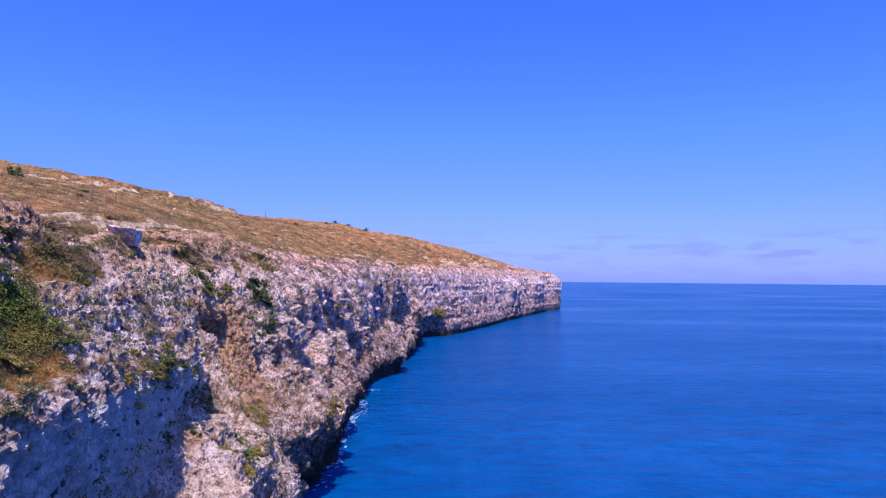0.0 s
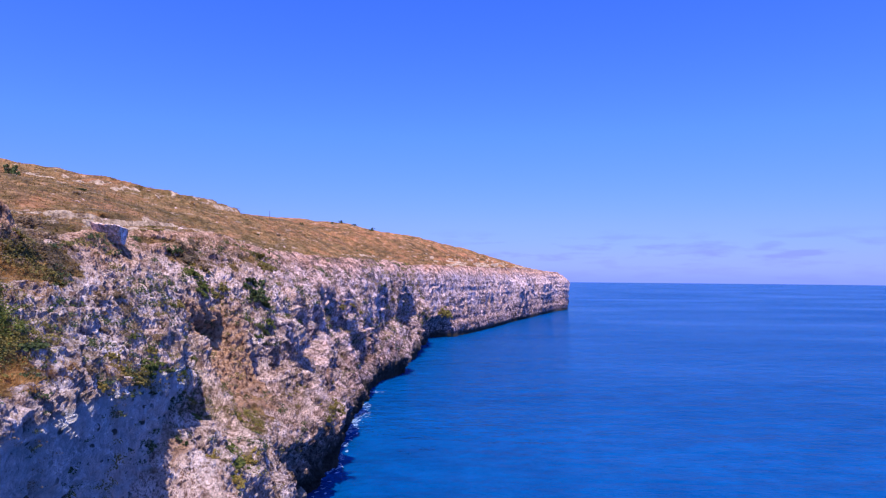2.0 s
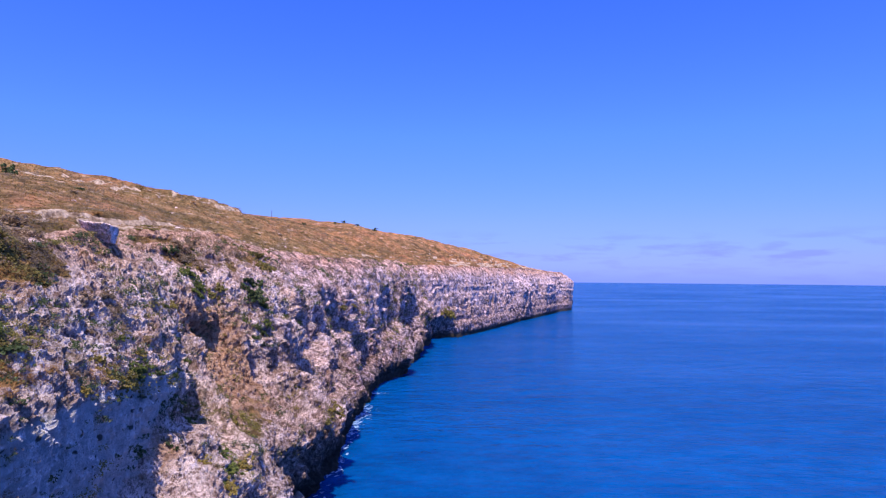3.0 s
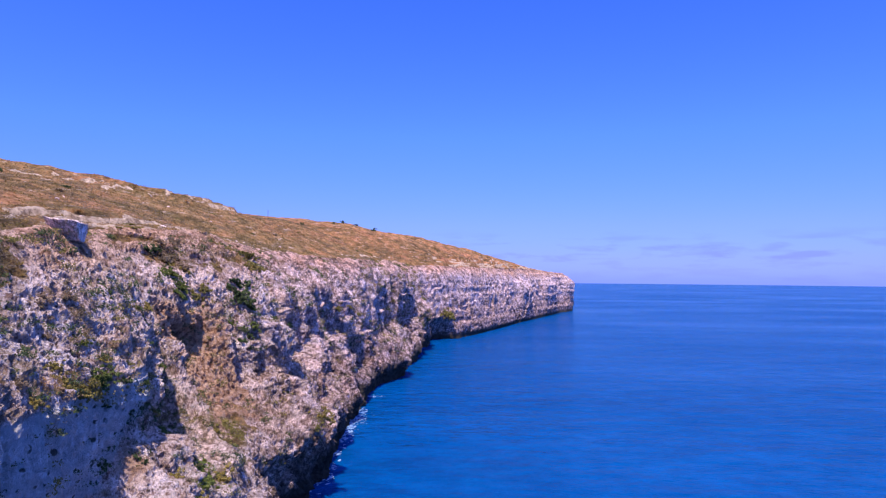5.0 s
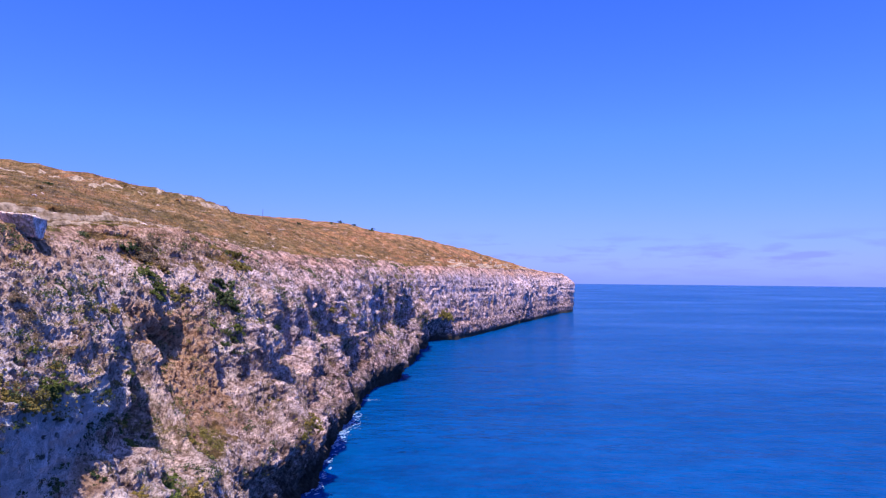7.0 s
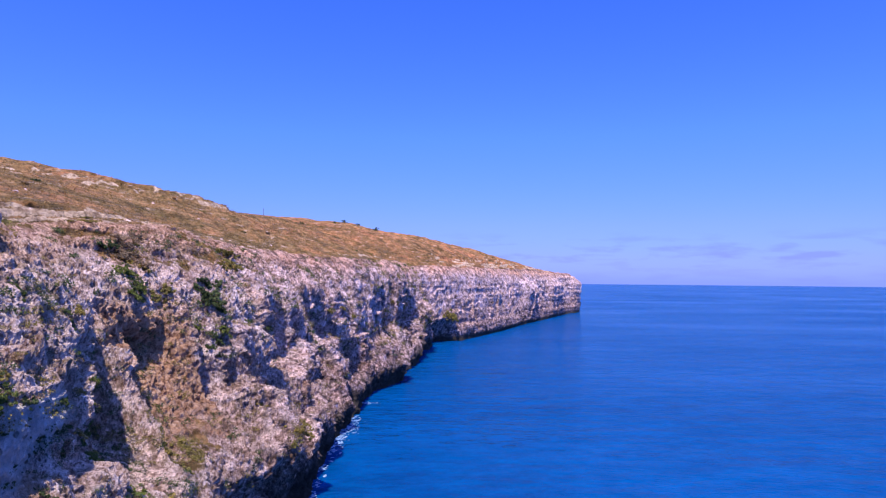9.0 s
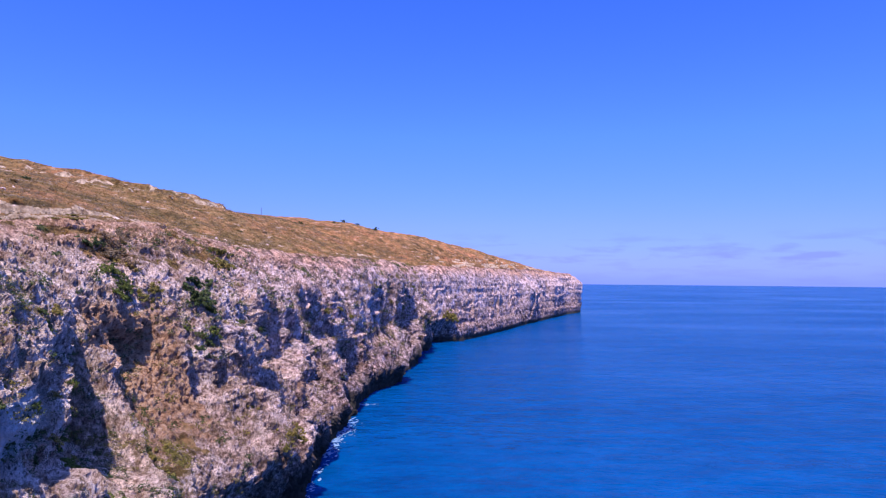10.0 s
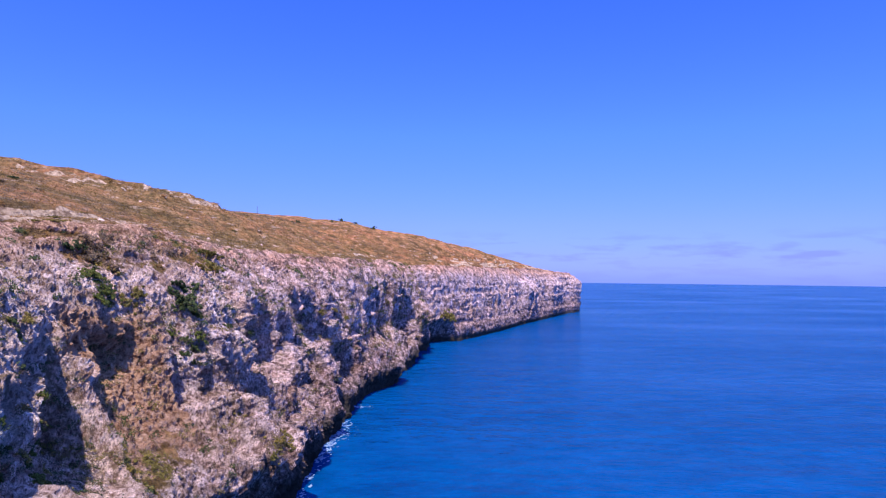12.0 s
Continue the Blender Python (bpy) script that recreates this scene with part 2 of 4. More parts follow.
def lay_land():
    v = np.linspace(0, 1, N_FACE)
    Y, V = np.meshgrid(COL, v, indexing="ij")
    top = brink_z(COL)[:, None]
    Z = -2 + (top + 2) * V
    X = face_x(Y, Z)
    YS, E = np.meshgrid(COL, INLAND, indexing="ij")
    XS = face_x(COL, brink_z(COL))[:, None] - E
    lifted, bare = shelf(YS, E)
    flat = 8.5 * step(155, 225, YS) * (1 - step(300, 400, YS))     # a level strip behind the steeper brink
    ZS = top + hill_z(YS, np.clip(E - flat, 0, None)) + lifted
    smooth_form = np.stack([np.concatenate([plain_x(Y, Z), XS], 1), np.concatenate([Y, YS], 1), np.concatenate([Z, ZS], 1)], -1)
    # two benches of bare rock above the brink
    shore = step(68, 80, YS) * (1 - step(170, 225, YS))
    line = 1.3 * fbm(YS / 9, 0 * YS, 0 * YS, 3, 181)
    bench = 0
    for e0, tall, seed in ((3.2, 0.9, 1), (7.0, 1.0, 2), (12.5, 1.3, 3)):
        at = (E - e0 - line * (0.5 + 0.2 * seed)) / (0.75 * tall)
        bench = bench + tall * np.clip(at, 0, 1) * (0.85 + 0.3 * value_noise(YS / 13, 0 * YS, 0 * YS, 182 + seed))
        bare = np.maximum(bare, shore * bump(at, 0.6, 1.1) * step(-0.5, -0.1, value_noise(YS / 3.5, E / 2, 0 * YS, 186 + seed)))
    ZS = ZS + shore * np.clip(top + bench + 0.04 * E - ZS, 0, None)
    band = (1 - step(16, 34, E)) * step(360, 420, YS)
    rise = ZS - top
    tread = 0.95 * (1 + step(300, 420, YS))
    wave = 0.6 * fbm(YS / 26, E / 22, 0 * E, 3, 171)
    q = rise / tread + wave
    riser = step(0.62, 0.95, q - np.floor(q))
    ZS = ZS + band * (tread * (np.floor(q) + riser - wave) - rise)
    bare = np.maximum(bare, 0.75 * band * bump(q - np.floor(q), 0.86, 0.26) * step(-0.1, 0.3, value_noise(YS / 8, E / 5, 0 * E, 172)))
    P = np.stack([np.concatenate([X, XS], 1), np.concatenate([Y, YS], 1), np.concatenate([Z, ZS], 1)], -1)
    inland = np.concatenate([0 * V, E], 1)
    rock = np.concatenate([0 * V + 1, np.maximum(1 - step(0.3, 2.2, E + 1.6 * fbm(XS / 7, YS / 7, 0 * E, 3, 77)), bare)], 1)

    # pockets of earth on the near slope and on ledges
    x, y, z = P[..., 0], P[..., 1], P[..., 2]
    blot = fbm(x / 4, y / 4, z / 4, 3, 78)
    earth = 1.3 * bump(y, 52.5, 9) * step(46.5, 48.5, y) * step(33.0, 36.0, z + 2 * blot) * (1 - step(36, 37.2, z + blot) * (y < 55)) + bump(y, 40, 9) * step(27, 29, z + blot) * (1 - step(33, 35, z))
    earth = earth + 0.15 * bump(y, 92, 14) * bump(z, 14.5, 5)
    earth = earth + 0.42 * step(0.1, 0.4, value_noise(y / 11, z / 1.1, x / 9, 83)) * step(33.5, 38.5, z) * step(0, 0.3, bump(y, 108, 48))
    rock = rock * (1 - np.clip(1.6 * earth + 0.7 * blot * (earth > 0.02), 0, 1) * (inland == 0))

    # normals of the smooth form
    du, dv = np.gradient(smooth_form, axis=0), np.gradient(smooth_form, axis=1)
    n = np.cross(dv, du)
    n /= np.linalg.norm(n, axis=-1, keepdims=True) + 1e-9
    n *= np.sign((n * np.array([0.8, -0.1, 0.6])).sum(-1, keepdims=True))
    n = n * np.array([1.0, 0.4, 1.0])
    far = step(250, 420, y)
    warp = fbm(x / 9, y / 9, z / 9, 3, 11)
    big = fbm(y / 15 + 0.15 * warp, z / 42, 0 * y, 3, 21)
    ribs = ridged(y / 5.0 + 0.5 * warp, z / 14, x / 30, 3, 41) - 0.6
    saw = z / 4.6 + 1.3 * fbm(x / 14, y / 14, z / 30, 2, 55)
    terrace = (saw - np.floor(saw)) - 0.5
    beds = value_noise(0 * y, y / 70, z / 1.7 + 0.5 * warp, 51) + 0.6 * value_noise(y / 40, 0 * y, z / 0.8 + 0.45 * warp, 52)
    rough = fbm(x / 2.4, y / 2.0, z / 3.2, 5, 61, 0.62)
    near, second, own = cells(x / 0.8 + 0.3 * warp, y / 0.7 + 0.3 * rough, z / 1.1, 71)
    block = cells(x / 2.6 + 0.5 * warp, y / 2.0 + 0.3 * rough, z / 3.0 + 0.3 * rough, 75)[2] - 0.5
    slab = cells(x / 6 + 0.5 * warp, y / 5.0 + 0.3 * rough, z / 7.5 + 0.3 * rough, 76)[2] - 0.5
    pocks = np.clip(0.40 - near, 0, 1) * step(-0.1, 0.3, fbm(x / 7, y / 7, z / 7, 2, 79))
    lean = y + 0.35 * z
    close = 1 - step(220, 330, y)
    sharp = 1 - step(140, 260, y)
    flutes = ridged(lean / 1.3 + 0.5 * warp, z / 7.5, x / 4.0, 2, 43) - 0.6
    fine = ridged(lean / 0.5 + 0.5 * rough, z / 1.6, x / 1.2, 2, 47) - 0.6
    grain = 1 - 2 * np.abs(value_noise(x / 0.6, lean / 0.45, z / 0.9, 49))
    broad = ridged(y / 4.5 + 0.4 * warp, z / 17, x / 40, 2, 44) - 0.6
    # facets that step out and fall back along the coast
    facets = 0
    for period, tall, amp, seed in ((7.5, 13.0, 1.9, 1), (4.2, 7.0, 1.0, 2), (17.0, 24.0, 3.2, 3)):
        q = y / period + 0.9 * fbm(y / 30, z / 26, 0 * y, 2, 120 + seed) + 0.10 * z / tall
        saw = q - np.floor(q)
        saw = np.where(y < 100, 1 - saw, saw)
        mask = step(-0.25, 0.25, value_noise(np.floor(q) * 3.7, z / tall, 0 * y, 130 + seed))
        weight = (0.5 + 0.6 * step(104, 130, y) - 0.5 * far) if period < 10 else 0.7 * step(120, 200, y)
        weight = weight * (1 - 0.85 * step(29, 40, z + 4 * warp)) * (0.5 + 0.5 * step(-0.3, 0.3, fbm(y / 45, z / 60, 0 * y, 2, 140 + seed)))
        facets = facets + amp * weight * mask * (step(0, 0.08, saw) - saw - 0.42)
    # broken ledges: steep walls between narrow sloping shelves
    walls = 0
    for tall, amp, seed in ((9.0, 2.5, 1), (5.0, 1.5, 2)):
        q = z / tall + 1.2 * fbm(y / (1.6 * tall), z / (3 * tall), x / 40, 3, 150 + seed)
        q = q - np.floor(q)
        mask = step(-0.05, 0.25, fbm(y / (1.1 * tall), z / (1.3 * tall), 0 * y, 3, 160 + seed))
        walls = walls + amp * mask * (np.minimum(q / 0.78, (1 - q) / 0.22) - 0.5)
    walls = walls * step(58, 70, y) * (1 - 0.6 * bump(y, 97, 9)) * (1 - 0.5 * far) * (1 - 0.95 * step(29, 34, z + 2 * warp))
    # knobbly karst, runnels down the fall line, loose breccia in the scar
    knobs = ridged(x / 0.95 + 0.4 * rough, lean / 0.8 + 0.4 * warp, z / 1.5, 2, 46) - 0.62
    runnels = ridged(lean / 2.4 + 0.5 * warp, z / 11, x / 7, 2, 45) - 0.62
    scar = bump(y, 98.0, 8.5) * bump(z, 23.0, 9.5)
    b1, b2, b3 = cells(x / 0.8, y / 0.75, z / 0.7, 73)
    breccia = scar * (0.3 * (b3 - 0.5) + 0.25 * np.clip(b2 - b1, 0, 0.5) - 0.06 + 0.9 * fbm(x / 1.7, y / 1.5, z / 1.1, 4, 74, 0.6))
    low = (0.3 + 0.7 * step(0.5, 9.0, z)) * (1 - 0.6 * step(27, 31, z) * (1 - step(84, 104, y)))
    # pillars and bays that show from far along the coast
    bays = (ridged(y / 3.4 + 0.25 * warp, z / 9, 0 * y, 2, 191) - 0.62) + 1.2 * (ridged(y / 7.5 + 0.3 * warp, z / 15, 0 * y, 2, 192) - 0.62)
    bays = bays * step(118, 190, y) * (1 - 0.35 * far) * (0.4 + 0.6 * step(-0.3, 0.2, fbm(y / 22, z / 12, 0 * y, 2, 193)))
    d_rock = 1.5 * bays + low * walls + breccia + close * (0.75 * runnels + 0.62 * sharp * knobs) * (1 - 0.85 * step(0.1, 0.5, scar)) + (1.7 * low * big * (1 - 0.5 * far) + 0.6 * ribs + 0.8 * (1 - far) * (1 - close) * broad + 1.15 * low * facets + 0.2 * (1 - far) * terrace + (0.10 * close + 0.1 * far) * beds + 0.3 * rough
              + 0.4 * block * (1 - 0.5 * far) + 1.2 * low * slab * (0.55 - 0.3 * far) + far * (1.1 * (ridged(y / 13 + 0.4 * warp, z / 40, 0 * y, 3, 48) - 0.6) + 0.5 * value_noise(0 * y, y / 90, z / 2.4 + 0.3 * warp, 53)) + close * ((0.3 + 0.3 * step(95, 125, y)) * flutes + sharp * (0.36 * fine - 0.6 * pocks + 0.30 * grain + 0.2 * (own - 0.5))))
    d_soil = 0.8 * fbm(x / 12, y / 12, z / 12, 3, 81) + 0.35 * fbm(x / 2, y / 2, z / 2, 4, 82)
    brink = 1 - 0.6 * bump(np.where(inland > 0, inland, top - z), 0, 3.0)
    d = (rock * d_rock * np.where(inland > 3, 0.35, 1.0) + (1 - rock) * d_soil) * brink
    P = P + n * d[..., None]
    return P, rock, inland


# ---- materials ----
class Mat:
    """A small helper round a node tree."""

    def __init__(self, name):
        self.m = bpy.data.materials.new(name)
        self.m.use_nodes = True
        self.nodes, self.links = self.m.node_tree.nodes, self.m.node_tree.links
        self.bsdf = self.nodes["Principled BSDF"]
        self.co = self.nodes.new("ShaderNodeTexCoord").outputs["Object"]

    def put(self, socket, value):
        if hasattr(value, "is_linked"):
            self.links.new(value, socket)
        else:
            socket.default_value = value

    def set(self, **named):
        for key, value in named.items():
            self.put(self.bsdf.inputs[key.replace("_", " ")], value)

    def scaled(self, x, y, z):
        n = self.nodes.new("ShaderNodeMapping")
        self.links.new(self.co, n.inputs[0])
        n.inputs["Scale"].default_value = (x, y, z)
        return n.outputs[0]

    def noise(self, scale, detail=4, rough=0.55, co=None):
        n = self.nodes.new("ShaderNodeTexNoise")
        self.links.new(co if co is not None else self.co, n.inputs["Vector"])
        n.inputs["Scale"].default_value, n.inputs["Detail"].default_value, n.inputs["Roughness"].default_value = scale, detail, rough
        return n.outputs["Fac"]

    def voronoi(self, scale, feature="F1", co=None):
        n = self.nodes.new("ShaderNodeTexVoronoi")
        n.feature = feature
        self.links.new(co if co is not None else self.co, n.inputs["Vector"])
        n.inputs["Scale"].default_value = scale
        return n.outputs["Distance"]

    def ramp(self, fac, *stops):
        n = self.nodes.new("ShaderNodeValToRGB")
        self.links.new(fac, n.inputs[0])
        el = n.color_ramp.elements
        while len(el) < len(stops):
            el.new(0.5)
        for e, (p, c) in zip(el, stops):
            e.position, e.color = p, (*c, 1) if not isinstance(c, (int, float)) else (c, c, c, 1)
        return n.outputs[0]

    def mix(self, fac, a, b, mode="MIX"):
        n = self.nodes.new("ShaderNodeMix")
        n.data_type, n.blend_type = "RGBA", mode
        for socket, value in ((n.inputs[0], fac), (n.inputs[6], a), (n.inputs[7], b)):
            if isinstance(value, tuple):
                value = (*value, 1)
            self.put(socket, value)
        return n.outputs[2]

    def math(self, op, a, b=0.0):
        n = self.nodes.new("ShaderNodeMath")
        n.operation = op
        self.put(n.inputs[0], a)
        self.put(n.inputs[1], b)
        return n.outputs[0]

    def attribute(self, name):
        n = self.nodes.new("ShaderNodeAttribute")
        n.attribute_name = name
        return n.outputs["Fac"]

    def random(self):
        return self.nodes.new("ShaderNodeObjectInfo").outputs["Random"]

    def thin(self, colour, share):
        """Lets a share of the light through, as leaves do."""
        glow, both = self.nodes.new("ShaderNodeBsdfTranslucent"), self.nodes.new("ShaderNodeMixShader")
        self.put(glow.inputs[0], colour)
        both.inputs[0].default_value = share
        self.links.new(self.bsdf.outputs[0], both.inputs[1])
        self.links.new(glow.outputs[0], both.inputs[2])
        self.links.new(both.outputs[0], self.nodes["Material Output"].inputs[0])

    def relief(self, height, strength, distance):
        n = self.nodes.new("ShaderNodeBump")
        n.inputs["Strength"].default_value, n.inputs["Distance"].default_value = strength, distance
        self.links.new(height, n.inputs["Height"])
        self.links.new(n.outputs[0], self.bsdf.inputs["Normal"])


def limestone_colour(m):
    pale = m.ramp(m.noise(0.5, 7, 0.7), (0.36, (0.40, 0.285, 0.235)), (0.46, (0.70, 0.55, 0.49)), (0.56, (0.92, 0.79, 0.745)))
    patches = m.ramp(m.noise(0.06, 4, 0.6), (0.35, (0.92, 0.93, 0.97)), (0.6, (1.03, 0.95, 0.89)))
    c = m.mix(1.0, pale, patches, "MULTIPLY")
    # mottling of lichen and fresh flakes
    mottle = m.ramp(m.noise(2.6, 6, 0.8, m.scaled(1, 1, 0.55)), (0.42, (0.36, 0.28, 0.255)), (0.48, (0.92, 0.89, 0.89)), (0.57, (1.20, 1.18, 1.20)))
    c = m.mix(1.0, c, mottle, "MULTIPLY")
    speck = m.ramp(m.noise(7.5, 4, 0.7, m.scaled(1, 1, 0.6)), (0.38, (0.68, 0.63, 0.61)), (0.48, (1.0, 1.0, 1.0)), (0.62, (1.08, 1.08, 1.08)))
    c = m.mix(1.0, c, speck, "MULTIPLY")
    streaks = m.noise(1.0, 5, 0.6, m.scaled(0.6, 0.8, 0.09))
    c = m.mix(m.ramp(streaks, (0.56, 0.0), (0.68, 0.45)), c, (0.27, 0.23, 0.22))
    # dark spots painted for the shade in small pits, and for tufts
    pit_spots = m.ramp(m.voronoi(2.6, "F1", m.scaled(1, 1, 0.55)), (0.12, 1.0), (0.27, 0.0))
    c = m.mix(m.math("MULTIPLY", pit_spots, m.ramp(m.noise(0.25, 4), (0.40, 0.0), (0.54, 0.9))), c, (0.09, 0.065, 0.05))
    growth = m.math("MULTIPLY", m.ramp(m.noise(0.16, 5, 0.65), (0.47, 0.0), (0.60, 1.0)), m.ramp(m.noise(1.1, 6, 0.75), (0.45, 0.0), (0.56, 0.85)))
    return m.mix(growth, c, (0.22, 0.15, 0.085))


def land_material():
    m = Mat("land")
    # near wall's colour lightened and cooled to paint in skylight on its shade
    rock = m.mix(m.math("MULTIPLY", m.attribute("wall_fill"), 0.75), limestone_colour(m), m.ramp(m.noise(0.9, 6, 0.7), (0.35, (0.62, 0.62, 0.65)), (0.65, (0.90, 0.89, 0.91))))
    # dark spots on that wall: plants, and shade painted for holes
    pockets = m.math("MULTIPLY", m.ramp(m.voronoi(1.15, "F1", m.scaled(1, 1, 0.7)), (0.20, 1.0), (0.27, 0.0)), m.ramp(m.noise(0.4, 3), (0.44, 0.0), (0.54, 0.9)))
    rock = m.mix(m.math("MULTIPLY", m.attribute("wall_fill"), pockets), rock, (0.06, 0.06, 0.045))
    scar = m.ramp(m.noise(1.2, 6, 0.7), (0.38, (0.17, 0.085, 0.05)), (0.48, (0.52, 0.30, 0.185)), (0.66, (0.74, 0.51, 0.37)))
    rock = m.mix(m.attribute("scar"), rock, scar)
    # sun-bleached, earth-stained stone along the brink
    stained = m.mix(1.0, rock, m.ramp(m.noise(0.35, 5, 0.7), (0.38, (0.70, 0.54, 0.40)), (0.6, (1.02, 0.88, 0.70))), "MULTIPLY")
    rock = m.mix(m.attribute("brow"), rock, stained)
    # far rock darkened and blued in colour, standing in for haze and shade
    far_tone = m.mix(1.0, rock, m.ramp(m.noise(1.0, 6, 0.72, m.scaled(0.45, 0.32, 0.48)), (0.41, (0.30, 0.29, 0.335)), (0.49, (0.84, 0.81, 0.90)), (0.59, (1.10, 1.06, 1.15))), "MULTIPLY")
    rock = m.mix(m.attribute("far_shade"), rock, far_tone)
    # lower cliff darkened in blotches, its shade painted into the colour
    darkened = m.mix(1.0, rock, m.ramp(m.noise(1.0, 6, 0.75), (0.40, (0.21, 0.19, 0.18)), (0.50, (0.54, 0.51, 0.51)), (0.60, (0.92, 0.88, 0.88))), "MULTIPLY")
    rock = m.mix(m.attribute("low_shade"), rock, darkened)
    cream = m.ramp(m.noise(0.8, 6, 0.7), (0.38, (0.22, 0.145, 0.09)), (0.48, (0.50, 0.365, 0.25)), (0.62, (0.76, 0.59, 0.43)))
    rock = m.mix(m.math("MULTIPLY", m.attribute("ledge"), 0.92), rock, cream)
    # wet rock at the foot; the same dark colour paints shade under notches
    wet = m.ramp(m.noise(0.8, 4), (0.3, (0.028, 0.026, 0.022)), (0.7, (0.075, 0.062, 0.05)))
    rock = m.mix(m.attribute("wet"), rock, wet)
    earth = m.ramp(m.noise(0.5, 6, 0.7), (0.3, (0.16, 0.094, 0.058)), (0.5, (0.30, 0.198, 0.126)), (0.7, (0.45, 0.325, 0.24)))
    tint = m.ramp(m.noise(0.05, 7, 0.72), (0.38, (0.52, 0.54, 0.36)), (0.5, (0.95, 0.89, 0.66)), (0.62, (1.18, 0.94, 0.76)))
    earth = m.mix(1.0, earth, tint, "MULTIPLY")
    scrub = m.ramp(m.noise(1.3, 6, 0.75), (0.54, 0.0), (0.68, 0.75))
    earth = m.mix(scrub, earth, (0.12, 0.085, 0.04))
    clumps = m.ramp(m.noise(0.22, 7, 0.78), (0.42, (1.18, 1.1, 1.05)), (0.52, (0.95, 0.95, 0.9)), (0.64, (0.55, 0.6, 0.5)))
    earth = m.mix(1.0, earth, clumps, "MULTIPLY")
    drifts = m.ramp(m.noise(1.0, 6, 0.75, m.scaled(0.22, 0.10, 0.4)), (0.40, (0.50, 0.50, 0.44)), (0.50, (1.0, 0.98, 0.95)), (0.62, (1.28, 1.18, 1.12)))
    earth = m.mix(1.0, earth, drifts, "MULTIPLY")
    bare = m.ramp(m.noise(0.5, 6, 0.7, m.scaled(0.5, 0.2, 1.6)), (0.58, 0.0), (0.66, 0.6))
    earth = m.mix(bare, earth, (0.66, 0.50, 0.40))
    earth = m.mix(m.attribute("red"), earth, m.mix(1.0, earth, (1.0, 0.87, 0.85), "MULTIPLY"))
    edge = m.math("ADD", m.attribute("rock"), m.math("MULTIPLY", m.math("SUBTRACT", m.noise(0.9, 5, 0.65), 0.5), 1.1))
    mask = m.ramp(edge, (0.42, 0.0), (0.56, 1.0))
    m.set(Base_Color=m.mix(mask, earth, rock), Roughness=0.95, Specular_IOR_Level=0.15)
    upright = m.scaled(1.0, 1.0, 0.4)
    sharp = m.noise(1.4, 6, 0.6, upright)
    sharp.node.noise_type = "RIDGED_MULTIFRACTAL"
    h = m.math("ADD", m.noise(3.2, 8, 0.78, upright), m.math("MULTIPLY", sharp, 0.2))
    m.relief(h, 1.0, 0.9)
    return m.m


def sea_material():
    m = Mat("sea_water")
    slick = m.noise(1.0, 5, 0.6, m.scaled(0.0035, 0.011, 1))
    deep = m.ramp(slick, (0.35, (0.0, 0.0405, 0.162)), (0.62, (0.0, 0.052, 0.20)))
    # lighter and darker wavelets: wave shading painted into the water's colour
    ripple_shade = m.ramp(m.noise(1.0, 7, 0.78, m.scaled(0.09, 0.13, 1)), (0.36, (0.76, 0.79, 0.83)), (0.5, (0.98, 0.98, 0.98)), (0.64, (1.18, 1.20, 1.17)))
    deep = m.mix(1.0, deep, ripple_shade, "MULTIPLY")
    m.set(Base_Color=deep, Roughness=m.ramp(slick, (0.4, 0.24), (0.7, 0.14)), IOR=1.33, Specular_IOR_Level=0.02, Specular_Tint=(0.15, 0.7, 1.0, 1.0))
    co = m.scaled(0.5, 1.0, 1.0)
    h = m.math("ADD", m.noise(0.16, 6, 0.6, co), m.math("MULTIPLY", m.noise(0.03, 3, 0.5, co), 1.5))
    h = m.math("ADD", h, m.math("MULTIPLY", m.noise(0.45, 4, 0.6, co), 0.35))
    m.relief(h, 0.8, 3.0)
    return m.m


LAND, SEA = land_material(), sea_material()


def mesh_from(name, verts, faces, material, smooth=True):
    me = bpy.data.meshes.new(name)
    me.from_pydata(verts, [], faces)
    me.materials.append(material)
    if smooth:
        me.polygons.foreach_set("use_smooth", [True] * len(me.polygons))
    me.update()
    return me


def grid_mesh(name, P, material, smooth=True):
    a, b = P.shape[:2]
    idx = np.arange(a * b).reshape(a, b)
    quads = np.stack([idx[:-1, :-1], idx[1:, :-1], idx[1:, 1:], idx[:-1, 1:]], -1).reshape(-1, 4)
    me = bpy.data.meshes.new(name)
    me.vertices.add(a * b)
    me.vertices.foreach_set("co", P.reshape(-1).astype(np.float32))
    me.loops.add(quads.size)
    me.loops.foreach_set("vertex_index", quads.reshape(-1).astype(np.int32))
    me.polygons.add(len(quads))
    me.polygons.foreach_set("loop_start", np.arange(0, quads.size, 4, dtype=np.int32))
    me.polygons.foreach_set("use_smooth", np.full(len(quads), smooth))
    me.materials.append(material)
    me.update(calc_edges=True)
    me.validate()
    return me


def attribute_on(me, name, values):
    layer = me.attributes.new(name, "FLOAT", "POINT")
    layer.data.foreach_set("value", values.reshape(-1).astype(np.float32))


# ---- the land ----
GRID, ROCK, INLAND_OF = lay_land()
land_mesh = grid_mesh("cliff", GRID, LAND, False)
gx, gy, gz = GRID[..., 0], GRID[..., 1], GRID[..., 2]
attribute_on(land_mesh, "rock", ROCK)
attribute_on(land_mesh, "scar", step(0.07, 0.2, bump(gy, 96.8, 10.5) * bump(gz, 23.8, 10.5) + 0.22 * fbm(gx / 5, gy / 5, gz / 5, 3, 7)))
attribute_on(land_mesh, "brow", step(34, 40.5, gz + 2.5 * fbm(gx / 8, gy / 8, gz / 8, 3, 6)))
